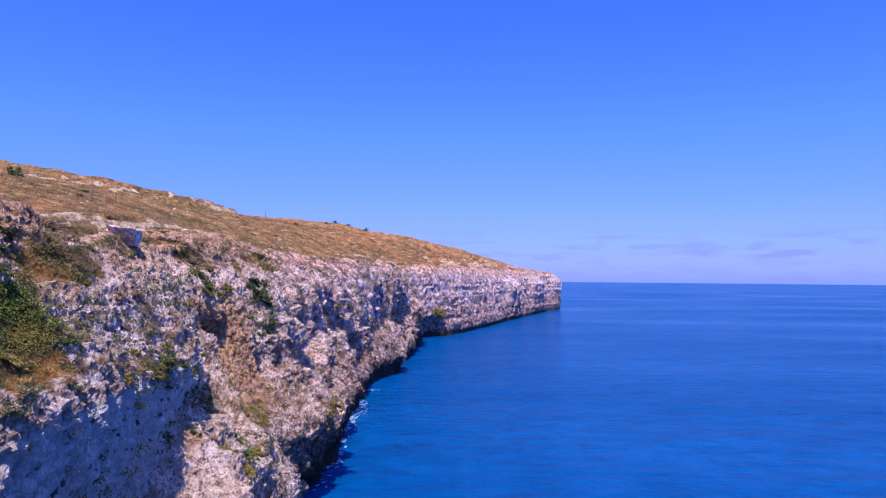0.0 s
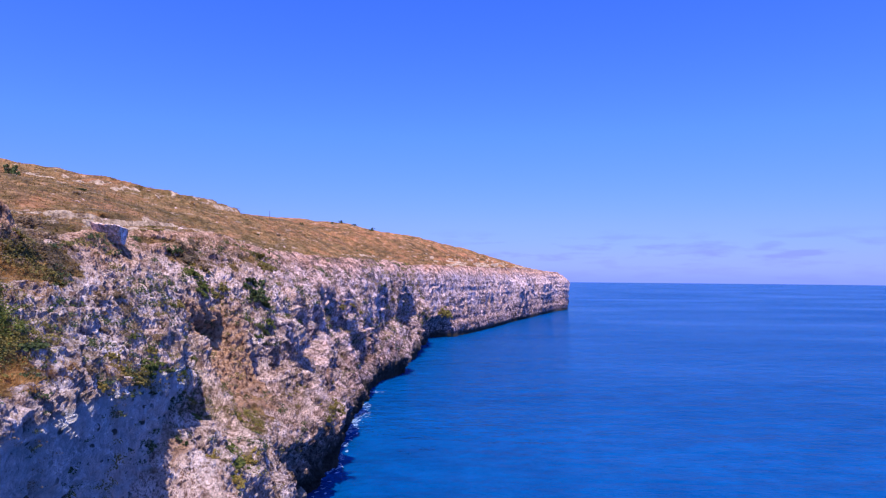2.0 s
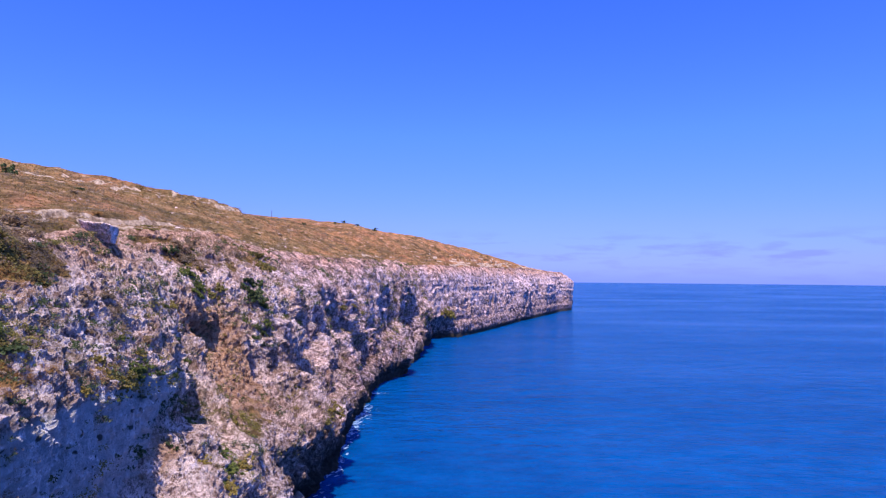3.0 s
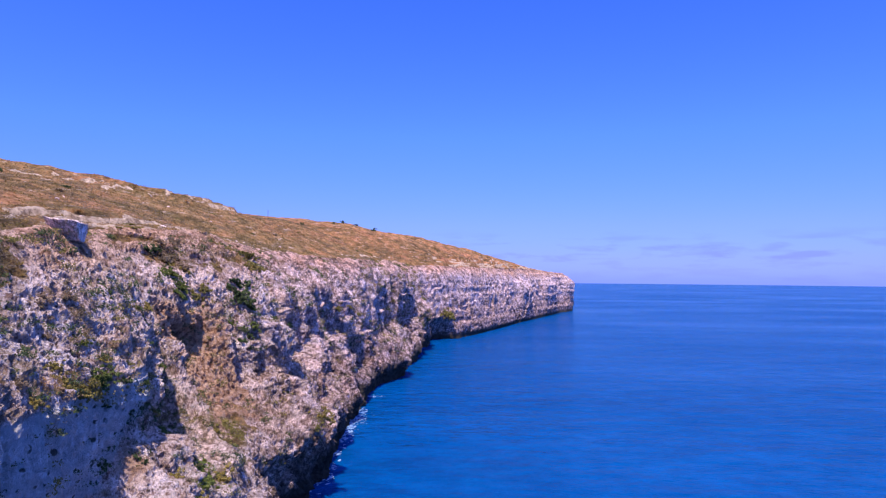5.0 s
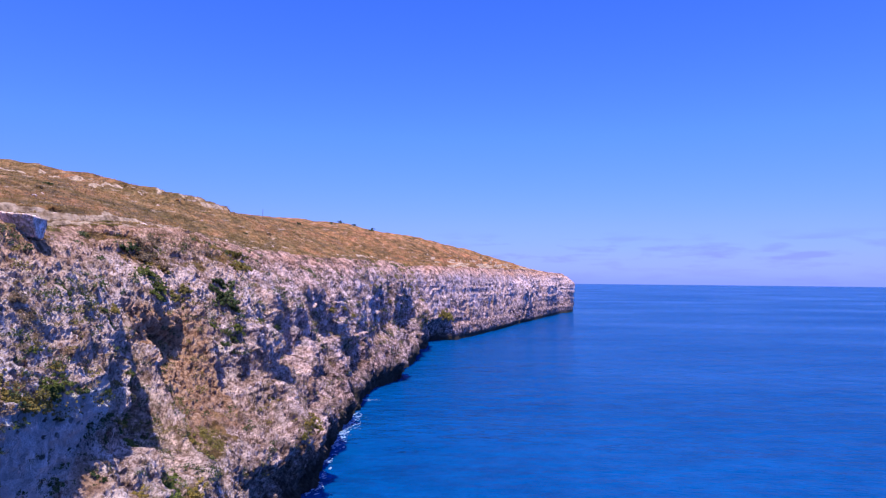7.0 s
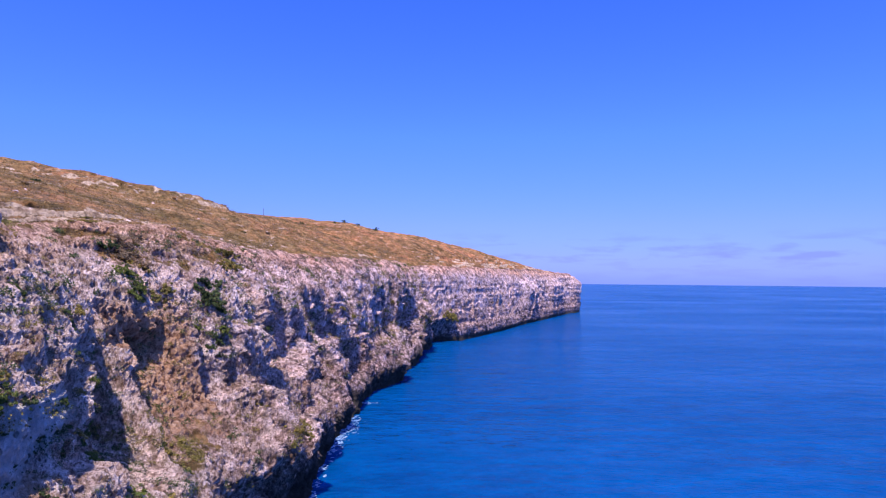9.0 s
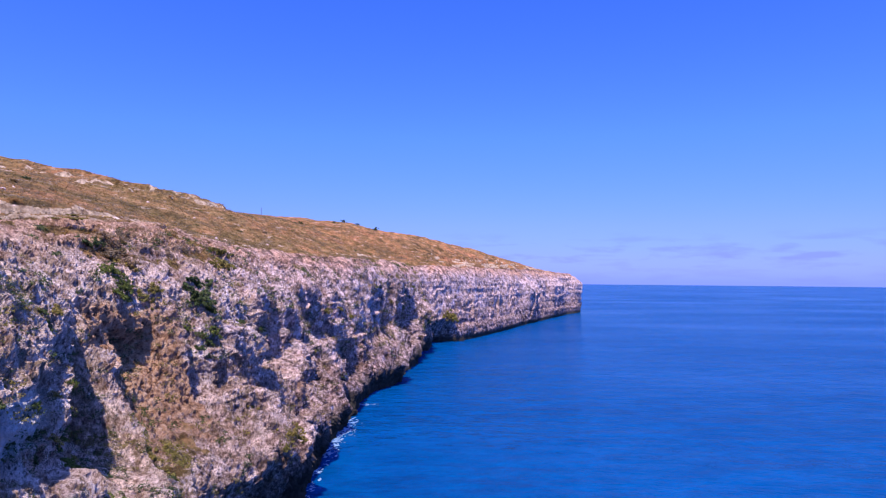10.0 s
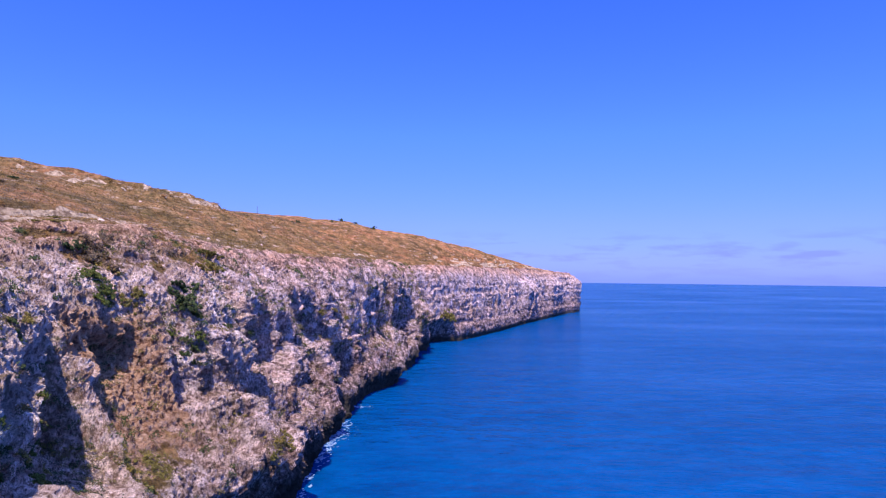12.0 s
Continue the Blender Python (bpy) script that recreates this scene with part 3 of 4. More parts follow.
# painted shade of the lower cliff, strongest towards the foot
attribute_on(land_mesh, "low_shade", (1 - step(6, 25, gz + 6 * fbm(gx / 9, gy / 9, gz / 9, 3, 3))) * step(64, 90, gy))
# grows with distance along the coast; carries the painted far darkening
attribute_on(land_mesh, "far_shade", step(72, 180, gy + 25 * fbm(gx / 20, gy / 20, gz / 20, 3, 4)))
attribute_on(land_mesh, "ledge", step(0.5, 2.5, INLAND_OF))
attribute_on(land_mesh, "red", step(190, 420, gy + 40 * fbm(gx / 30, gy / 30, gz / 30, 3, 2)))
# wet band plus painted shade, taller about y 312 for the cave
attribute_on(land_mesh, "wet", 1 - step(2.5, 9.0, gz * (1 + 1.2 * step(335, 400, gy)) * (1 - 0.45 * bump(gy, 312, 32)) + 2.2 * fbm(gx / 6, gy / 6, gz / 6, 3, 8)))
# mask of the shaded near wall where that fill tone is painted
wall_fill = 0
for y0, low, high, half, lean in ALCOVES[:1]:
    wall_fill = np.maximum(wall_fill, bump(gy, y0, half * 1.1) * step(0.5, 2.5, gz - low - np.clip(0.9 * (gy - 57), -8, 8)) * (1 - step(high - 1.5, high, gz)))
attribute_on(land_mesh, "wall_fill", step(0.1, 0.4, wall_fill) * (1 - step(67, 74, gy)))
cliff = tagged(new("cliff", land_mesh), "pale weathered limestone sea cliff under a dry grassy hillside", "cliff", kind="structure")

# ---- the sea ----
def lay_sea():
    rings = np.concatenate([[0.0], np.geomspace(20, 4900, 60)])
    turn = np.linspace(0, 2 * math.pi, 181)
    R, A = np.meshgrid(rings, turn, indexing="ij")
    return np.stack([R * np.cos(A), R * np.sin(A), 0 * R], -1)


sea = tagged(new("sea", grid_mesh("sea", lay_sea(), SEA)), "calm deep blue sea with small ripples out to the horizon", "sea", kind="structure")


# ---- small forms ----
def part(name, me, parent, label=""):
    ob = new(name, me)
    ob.parent = parent
    return tagged(ob, label)


def ground_at(y, z=None, e=None):
    """The point of the land at y, on the face at height z, or e metres inland of the brink; with its normal."""
    c = int(np.argmin(np.abs(COL - y)))
    best = None
    for k in range(max(c - 4, 1), min(c + 5, len(COL) - 1)):
        if e is None:
            rows = np.arange(5, N_FACE - 2)
            r = rows[np.argmin(np.abs(GRID[k, rows, 2] - z) + 0.05 * np.abs(GRID[k, rows, 1] - y))]
        else:
            r = N_FACE + int(np.argmin(np.abs(INLAND - e)))
        miss = abs(GRID[k, r, 1] - y)
        if best is None or miss < best[0]:
            best = (miss, k, r)
    _, k, r = best
    r = min(max(r, 2), GRID.shape[1] - 3)
    n = np.cross(GRID[k, r + 2] - GRID[k, r - 2], GRID[k - 1, r] - GRID[min(k + 1, len(COL) - 1), r])
    n = Vector(n).normalized()
    if n.x + n.z < 0:
        n = -n
    return Vector(GRID[k, r]), n


def stone_material(name="limestone", wet=0.0):
    m = Mat(name)
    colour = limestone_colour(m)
    if wet:
        colour = m.mix(wet, colour, (0.045, 0.038, 0.03))
    m.set(Base_Color=colour, Roughness=0.95 - 0.4 * wet, Specular_IOR_Level=0.15 + 0.2 * wet)
    m.relief(m.noise(3.0, 8, 0.7), 0.8, 0.12)
    return m.m


STONE, WET_STONE = stone_material(), stone_material("wet_limestone", 0.8)


def leaf_material(name, dark, mid, light):
    m = Mat(name)
    base = m.ramp(m.noise(1.7, 5, 0.7), (0.3, dark), (0.5, mid), (0.72, light))
    shift = m.ramp(m.random(), (0.0, (0.75, 0.8, 0.8)), (1.0, (1.2, 1.12, 1.05)))
    colour = m.mix(1.0, base, shift, "MULTIPLY")
    m.set(Base_Color=colour, Roughness=0.75, Specular_IOR_Level=0.2)
    m.thin(colour, 0.4)
    return m.m


LEAF = {
    "green": leaf_material("green_leaves", (0.06, 0.08, 0.02), (0.135, 0.165, 0.04), (0.25, 0.27, 0.07)),
    "dark": leaf_material("dark_leaves", (0.035, 0.055, 0.026), (0.075, 0.105, 0.042), (0.13, 0.17, 0.065)),
    "olive": leaf_material("olive_leaves", (0.13, 0.105, 0.035), (0.25, 0.205, 0.06), (0.38, 0.31, 0.10)),
    "dry": leaf_material("dry_twigs", (0.16, 0.11, 0.07), (0.28, 0.20, 0.13), (0.42, 0.32, 0.22)),
    "straw": leaf_material("dry_grass", (0.26, 0.14, 0.055), (0.42, 0.25, 0.10), (0.55, 0.37, 0.17)),
}
bark = Mat("bark")
bark.set(Base_Color=bark.ramp(bark.noise(8, 5), (0.3, (0.05, 0.035, 0.025)), (0.7, (0.16, 0.12, 0.09))), Roughness=0.9)
BARK = bark.m

BUSH_LABEL = {
    "green": "leafy green bush growing on the limestone cliff",
    "dark": "dense dark green bush in a rock crevice",
    "olive": "yellow-green spurge bush on the rock face",
    "dry": "dry brown leafless shrub on the pale rock",
    "straw": "tuft of parched orange-brown grass on a ledge",
}


def foliage(rng, kind, spread=1.0, tall=0.8, leaves=900, size=0.075):
    """A crown of small leaves gathered in uneven clumps, about 1 m across."""
    verts, faces = [], []
    clumps = [(rng.normal(0, 0.30) * spread, rng.normal(0, 0.30) * spread, rng.uniform(0.02, 0.45) * tall, rng.uniform(0.05, 0.17)) for _ in range(30)]
    for _ in range(leaves):
        cx, cy, cz, cr = clumps[int(rng.integers(len(clumps)))]
        d = rng.normal(size=3)
        d /= np.linalg.norm(d)
        p = np.array([cx, cy, cz]) + d * cr * rng.uniform(0.55, 1.05) * np.array([1, 1, 0.85])
        if p[2] < -0.05:
            continue
        s = size * rng.uniform(0.6, 1.5)
        if kind == "straw":
            up = np.array([rng.normal(0, 0.35), rng.normal(0, 0.35), 1.0])
            side = np.cross(up, rng.normal(size=3))
            side *= 0.22 * s / (np.linalg.norm(side) + 1e-9)
            a = p * np.array([1, 1, 0.15])
            quad = (a - side, a + side, a + up * s * 4.5)
        else:
            t = np.cross(d + rng.normal(0, 0.5, 3), rng.normal(size=3))
            t *= s / (np.linalg.norm(t) + 1e-9)
            b = np.cross(t, d + rng.normal(0, 0.6, 3))
            b *= 0.6 * s / (np.linalg.norm(b) + 1e-9)
            quad = (p - t, p + b, p + t, p - b)
        k = len(verts)
        verts += [tuple(q) for q in quad]
        faces.append(tuple(range(k, k + len(quad))))
    return mesh_from("foliage", verts, faces, LEAF[kind], False)


def limbs(rng, count=7, tall=0.55):
    """Thin bent stems that fan out from the root."""
    verts, faces = [], []
    for _ in range(count):
        a, lean = rng.uniform(0, 2 * math.pi), rng.uniform(0.15, 0.5)
        p, r = np.array([0, 0, -0.12]), 0.022
        ring = None
        for k in range(5):
            this = []
            for j in range(5):
                w = 2 * math.pi * j / 5
                this.append(len(verts))
                verts.append((p[0] + r * math.cos(w), p[1] + r * math.sin(w), p[2]))
            if ring:
                faces += [(ring[j], ring[(j + 1) % 5], this[(j + 1) % 5], this[j]) for j in range(5)]
            ring = this
            p = p + np.array([math.cos(a) * lean * 0.24, math.sin(a) * lean * 0.24, tall * 0.24]) + rng.normal(0, 0.02, 3)
            r *= 0.75
        faces.append(tuple(ring))
    return mesh_from("stem", verts, faces, BARK)


def bush_model(kind, seed, **shape):
    rng = np.random.default_rng(seed)
    root = new("bush" if kind != "straw" else "grass_tuft")
    part("foliage", foliage(rng, kind, **shape), root)
    if kind != "straw":
        part("stem", limbs(rng), root, "thin brown woody stem")
    return tagged(root, BUSH_LABEL[kind], "bush" if kind != "straw" else "grass", "bushes on the cliff")


MODELS = {kind: [bush_model(kind, 10 * n + k, leaves=1300 if kind != "dry" else 1000, size=0.062 if kind != "dry" else 0.045) for k in range(3)]
          for n, kind in enumerate(LEAF)}
USED = set()
place_rng = np.random.default_rng(5)


def stand(models, p, n, size, upright=0.6, flat=1.0):
    """Sets one of the models on the ground, leaning a little out of the slope."""
    model = models[int(place_rng.integers(len(models)))]
    up = (Vector((0, 0, 1)) * upright + n * (1 - upright)).normalized()
    turn = up.to_track_quat("Z", "Y").to_matrix().to_4x4() @ pose(0, 0, 0, 0, 0, float(place_rng.uniform(0, 360)))
    m = Matrix.Translation(p - up * 0.06 * size) @ turn
    ob = model if model.name not in USED else copy_thing(model, m)
    USED.add(ob.name)
    ob.matrix_basis = m @ Matrix.Diagonal((size, size, size * flat, 1))
    return ob


def grow(kind, spots, flat=1.0):
    for y, z, size in spots:
        p, n = ground_at(y, z)
        stand(MODELS[kind], p, n, size * (0.95 if y < 50 else 0.68), 0.5, (0.5 if y < 50 else 0.8) * flat)


def grow_inland(kind, spots, flat=1.0):
    for y, e, size in spots:
        p, n = ground_at(y, e=e)
        stand(MODELS[kind], p, n, size, 0.9, flat)


# ---- rocks ----
def rock_mesh(seed, size, cuts=16, levels=4, grain=0.1, material=STONE):
    """A weathered block: a ball cut by random planes, then roughened."""
    rng = np.random.default_rng(seed)
    bm = bmesh.new()
    bmesh.ops.create_icosphere(bm, subdivisions=levels, radius=1.0)
    co = np.array([v.co[:] for v in bm.verts])
    for _ in range(cuts):
        n = rng.normal(size=3)
        n /= np.linalg.norm(n)
        over = np.clip(co @ n - rng.uniform(0.42, 0.75), 0, None)
        co -= over[:, None] * n
    co *= 1 + grain * fbm(co[:, 0] * 2 + seed, co[:, 1] * 2, co[:, 2] * 2, 4, seed)[:, None] * 2
    co = co * (np.array(size) / 2) * 1.25
    for v, p in zip(bm.verts, co):
        v.co = p
    me = bpy.data.meshes.new("boulder")
    bm.to_mesh(me)
    bm.free()
    me.polygons.foreach_set("use_smooth", [True] * len(me.polygons))
    me.materials.append(material)
    return me


def boulder(seed, size, place, turn=0, label="pale limestone boulder resting on the dry slope", group="", material=STONE):
    ob = new("boulder", rock_mesh(seed, size, material=material))
    ob.matrix_basis = Matrix.Translation(place) @ pose(0, 0, 0, 0, 0, turn)
    return tagged(ob, label, "boulder", group)


# the large split block on the brink, with its neighbours
def split_block(place, turn):
    """A wedge with a flat top and an undercut front, split by a crack."""
    root = new("boulder")
    root.matrix_basis = Matrix.Translation(place) @ pose(0, 0, 0, 0, 0, turn) @ Matrix.Diagonal((0.66, 0.8, 0.78, 1))
    for k, (x0, x1) in enumerate(((-2.1, -0.25), (-0.18, 2.2))):
        bm = bmesh.new()
        bmesh.ops.create_cube(bm, size=1.0)
        bmesh.ops.subdivide_edges(bm, edges=bm.edges[:], cuts=14, use_grid_fill=True)
        co = np.array([v.co[:] for v in bm.verts])
        x = x0 + (co[:, 0] + 0.5) * (x1 - x0)
        up = co[:, 2] + 0.5
        z = up * (2.5 - 0.12 * x + 0.08 * np.sin(1.7 * x)) - 0.4
        y = co[:, 1] * 3.0 - (up - 0.5) * 1.9 * (co[:, 1] < 0)
        x = x * (0.84 + 0.16 * up)
        d = 0.34 * fbm(x / 1.1, y / 1.1, z / 1.1, 4, 90 + k, 0.6)
        d = d - 0.1 * np.abs(value_noise(x / 0.5, y / 0.5, z / 0.5, 95))
        c = np.stack([x, y, z], -1)
        out = c - np.array([(x0 + x1) / 2, 0, 1.0])
        c = c + out / (np.linalg.norm(out, axis=1, keepdims=True) + 1e-6) * d[:, None]
        for v, q in zip(bm.verts, c):
            v.co = q
        me = bpy.data.meshes.new("block_half")
        bm.to_mesh(me)
        bm.free()
        me.polygons.foreach_set("use_smooth", [True] * len(me.polygons))
        me.materials.append(STONE)
        part("block_half", me, root)
    return tagged(root, "large split limestone block perched on the cliff edge", "boulder")


split_block(Vector((-34.1, 70.3, 38.3)), 12)
for k, (y, e, w, h) in enumerate([(60, 2.5, 1.6, 0.8), (78.5, 2.0, 1.6, 0.9)]):
    p, n = ground_at(y, e=e)
    boulder(20 + k, (w * 0.8, w, h), p + Vector((0, 0, 0.15 * h)), 40 * k, "low pale limestone block on the cliff edge", "blocks on the brink")

# fallen slabs at the foot, half in the water
for k, (y, z, w, h) in enumerate([(92, 9, 1.6, 2.8), (95.5, 6.5, 1.5, 3.2), (101, 3, 3.2, 4.5)]):
    p, n = ground_at(y, z)
    boulder(40 + k, (0.65 * w, w, 0.65 * h), p + Vector((0.5, 0, 0)), 33 * k, "dark wet fallen limestone slab at the cliff foot", "fallen slabs at the foot", WET_STONE)

# loose stones over the hillside
hill_rng = np.random.default_rng(12)
stones = [rock_mesh(70 + k, (1.5, 1.1, 0.8), 8, 3) for k in range(6)]
for k in range(46):
    y = float(hill_rng.uniform(70, 300))
    e = float(hill_rng.choice([hill_rng.uniform(2, 16), hill_rng.uniform(40, 78), hill_rng.uniform(5, 60)]))
    p, n = ground_at(y, e=e)
    ob = new("boulder", stones[k % 6])
    s = float(hill_rng.uniform(0.3, 0.75))
    ob.matrix_basis = Matrix.Translation(p + Vector((0, 0, 0.04 * s))) @ pose(0, 0, 0, 0, 0, float(hill_rng.uniform(0, 360))) @ Matrix.Diagonal((s, s, s, 1))
    tagged(ob, "pale limestone boulder resting on the dry slope", "boulder", "stones on the hillside")

# ---- bushes ----
grow("green", [(61.3, 26.9, 2.4), (61.3, 29.5, 1.1), (61.6, 26.1, 1.3), (61.8, 26.7, 2.0), (69.0, 25.3, 1.2), (69.7, 33.5, 2.3), (69.9, 16.0, 3.2), (73.6, 19.7, 1.8), (74.5, 21.6, 1.3), (74.6, 15.5, 2.6), (74.8, 22.7, 1.6), (74.9, 21.1, 2.2), (75.0, 24.0, 1.3), (75.3, 15.7, 4.4), (75.3, 18.9, 2.3), (75.4, 16.0, 3.3), (75.4, 19.4, 2.8), (75.6, 19.3, 2.5), (75.9, 19.0, 2.0), (76.0, 27.3, 1.2), (76.3, 25.5, 1.2), (76.8, 19.4, 2.7), (77.4, 20.7, 1.7)])
grow("green", [(96.3, 30.4, 1.4), (97.6, 32.1, 2.2), (97.4, 32.6, 1.8), (98.6, 35.2, 2.2), (99.0, 33.1, 2.6), (99.8, 33.6, 2.3), (99.2, 35.0, 2.6), (99.7, 31.9, 1.6), (100.4, 33.2, 2.8), (100.2, 35.2, 2.0), (107.7, 28.0, 1.9), (108.8, 27.4, 2.5), (109.8, 29.9, 1.9)])
grow("dark", [(43.8, 35.3, 1.4), (46.0, 36.9, 1.7), (46.4, 30.4, 1.8), (47.2, 37.8, 1.5), (61.3, 21.6, 0.6), (62.3, 24.4, 1.0), (62.4, 19.7, 1.8), (63.6, 26.4, 1.4), (63.7, 24.5, 0.7), (63.9, 21.8, 0.6), (65.1, 19.3, 2.1), (65.5, 22.3, 0.6), (66.5, 23.2, 0.6), (68.2, 24.6, 0.7), (68.6, 23.2, 0.7), (69.3, 24.5, 0.7), (70.5, 21.1, 1.3), (70.9, 22.9, 1.2), (71.0, 25.2, 1.4), (71.1, 20.7, 1.5), (71.2, 22.7, 1.5), (72.7, 22.1, 0.7), (72.7, 27.8, 1.0), (75.3, 31.6, 1.5), (75.7, 30.0, 1.2), (75.9, 30.7, 1.7), (101.2, 33.9, 2.0), (101.3, 38.5, 2.6), (101.5, 35.9, 2.0)])
grow("dark", [(102.5, 38.3, 2.1), (107.2, 29.7, 2.2), (107.6, 24.0, 1.9), (107.6, 25.2, 2.5), (108.0, 27.0, 2.1), (108.5, 26.0, 2.2), (108.7, 31.3, 2.8), (109.0, 31.6, 3.6), (109.0, 32.4, 3.6), (109.5, 33.9, 2.8), (110.0, 30.2, 2.5), (110.9, 33.0, 3.7), (113.3, 33.4, 2.6), (116.9, 27.9, 2.4), (117.2, 25.9, 2.4), (126.4, 26.4, 2.0)])
grow("olive", [(38.8, 24.8, 0.9), (40.6, 29.9, 1.8), (42.1, 29.2, 1.8), (50.9, 37.0, 1.6), (51.1, 26.8, 1.7), (52.4, 37.6, 1.2), (53.2, 36.2, 1.3), (55.8, 28.5, 1.4), (55.9, 27.4, 1.4), (56.2, 27.0, 1.3), (57.2, 26.6, 1.5), (57.5, 26.7, 1.7), (58.2, 26.0, 2.3), (58.2, 26.2, 2.0), (59.2, 26.4, 1.7), (59.5, 25.8, 1.7), (59.5, 26.4, 1.7), (60.9, 25.7, 1.6), (62.2, 28.1, 1.3), (63.0, 32.0, 1.4)])
grow("olive", [(66.4, 15.3, 2.4), (67.4, 13.4, 2.4), (67.5, 17.3, 1.6), (72.8, 22.1, 1.7), (74.8, 24.9, 1.0), (76.1, 14.7, 2.7), (77.3, 31.7, 1.5), (79.8, 18.7, 1.6), (81.5, 20.1, 1.9), (83.2, 20.2, 1.9), (86.3, 13.3, 2.4), (86.4, 14.9, 2.6), (87.1, 16.6, 2.0), (88.9, 17.5, 3.2), (90.8, 14.9, 1.9), (90.8, 16.2, 2.8), (103.3, 31.6, 3.0), (103.8, 35.2, 2.7), (104.2, 32.8, 2.7), (104.2, 36.1, 2.7), (110.3, 12.1, 2.1), (110.6, 17.1, 1.8), (111.9, 12.9, 3.6), (114.3, 13.7, 2.3), (123.6, 36.3, 2.9), (126.7, 36.4, 2.6), (127.8, 36.4, 2.7), (127.8, 36.5, 4.2), (138.9, 38.9, 4.1)])
grow("olive", [(139.0, 38.3, 4.2), (146.0, 19.2, 1.6), (189.2, 26.1, 3.1), (197.4, 26.4, 2.8), (215.4, 23.2, 2.5), (272.8, 26.0, 3.3), (300.5, 25.2, 3.2), (378.1, 14.6, 7.4), (383.1, 15.0, 10.0)])
grow("straw", [(39.5, 28.1, 1.9), (42.2, 28.4, 2.3), (43.2, 28.4, 2.5), (43.9, 28.7, 3.1), (45.1, 28.3, 2.2)])
grow_inland("dry", [(59.6, 1.3, 2.2), (63.7, 4.8, 2.5)])
grow("dry", [(45.7, 28.7, 1.9), (50.3, 28.1, 1.6), (50.3, 34.2, 1.2), (50.9, 31.6, 1.2), (51.7, 35.9, 1.7), (54.6, 27.0, 2.5), (55.6, 36.0, 1.6), (55.8, 37.3, 2.0), (57.6, 30.3, 1.2), (59.1, 32.5, 1.7), (59.3, 31.7, 0.9), (59.4, 33.2, 1.9), (60.5, 37.1, 1.6), (61.7, 33.1, 2.2), (61.7, 33.3, 1.2), (61.8, 29.0, 1.1), (61.8, 30.3, 1.0), (61.9, 31.8, 2.2), (63.2, 34.1, 1.7), (64.9, 29.1, 1.6), (67.0, 16.8, 2.4), (101.6, 35.9, 3.0), (103.4, 35.9, 4.1), (103.6, 37.2, 4.4), (103.7, 38.0, 2.1), (104.1, 38.2, 3.4), (104.2, 37.5, 3.0), (104.6, 39.5, 3.8), (104.7, 38.7, 2.7), (105.2, 38.3, 3.4)])
grow("dry", [(105.3, 16.1, 1.8), (106.2, 39.2, 2.4), (106.9, 39.7, 3.2), (107.2, 27.0, 1.4), (108.0, 39.7, 2.2), (109.9, 38.6, 3.1), (111.3, 37.3, 2.3), (117.9, 18.8, 1.8)])
grow_inland("olive", [(57.0, 3.0, 1.4), (58.8, 5.2, 1.8)])
grow_inland("olive", [(101.5, 1.0, 1.1), (103.5, 0.4, 1.4), (104.6, 1.8, 1.2), (106.2, 3.2, 1.5), (107.1, 4.4, 1.1), (108.4, 6.2, 1.2)], 0.5)

# low shrubs on the hillside
face_rng = np.random.default_rng(31)
for k in range(70):
    y = float(60 + 300 * face_rng.uniform() ** 1.3)
    e = float(2 + 66 * face_rng.uniform() ** 0.9)
    kind = str(face_rng.choice(["dry", "dark", "olive", "dry", "straw"]))
    p, n = ground_at(y, e=e)
    stand(MODELS[kind], p, n, float(face_rng.uniform(0.6, 1.3) * (1 + y / 450)), 0.9, 0.65)


# small tufts rooted all over the face, too many to count
def lay_scrub(kind, count, seed):
    rng = np.random.default_rng(seed)
    verts, faces = [], []
    base = np.array([v.co[:] for v in MODELS[kind][0].children[0].data.vertices]).reshape(-1, 3 if kind == "straw" else 4, 3)
    # gathered in drifts
    ys, zs = 36 + 300 * rng.uniform(size=count * 8) ** 1.3, rng.uniform(9, 41, count * 8)
    keep = np.argsort(fbm(ys / 6.0, zs / 5.0, 0 * ys, 2, seed) < 0.12, kind="stable")[:count]
    for y, z in zip(ys[keep], zs[keep]):
        p, n = ground_at(y, z)
        s = rng.uniform(0.35, 1.0) * (1 + y / 200)
        a = rng.uniform(0, 2 * math.pi)
        leaves = base[rng.choice(len(base), 90, replace=False)] * s
        c, d = math.cos(a), math.sin(a)
        leaves = np.stack([leaves[..., 0] * c - leaves[..., 1] * d, leaves[..., 0] * d + leaves[..., 1] * c, leaves[..., 2]], -1) * 1.1
        leaves = leaves + np.array(p) - np.array(n) * 0.05
        k = len(verts)
        verts += leaves.reshape(-1, 3).tolist()
        side = leaves.shape[1]
        faces += (k + np.arange(leaves.shape[0] * side).reshape(-1, side)).tolist()
    return mesh_from("scrub", verts, faces, LEAF[kind], False)


for kind, count, words in (("dry", 900, "dry brown scrub in the cracks of the cliff"), ("olive", 700, "yellow-green scrub on the cliff ledges"), ("dark", 1500, "dark green scrub in the cliff hollows")):
    tagged(new("scrub", lay_scrub(kind, count, len(kind) * 7)), words, "scrub", kind="stuff")


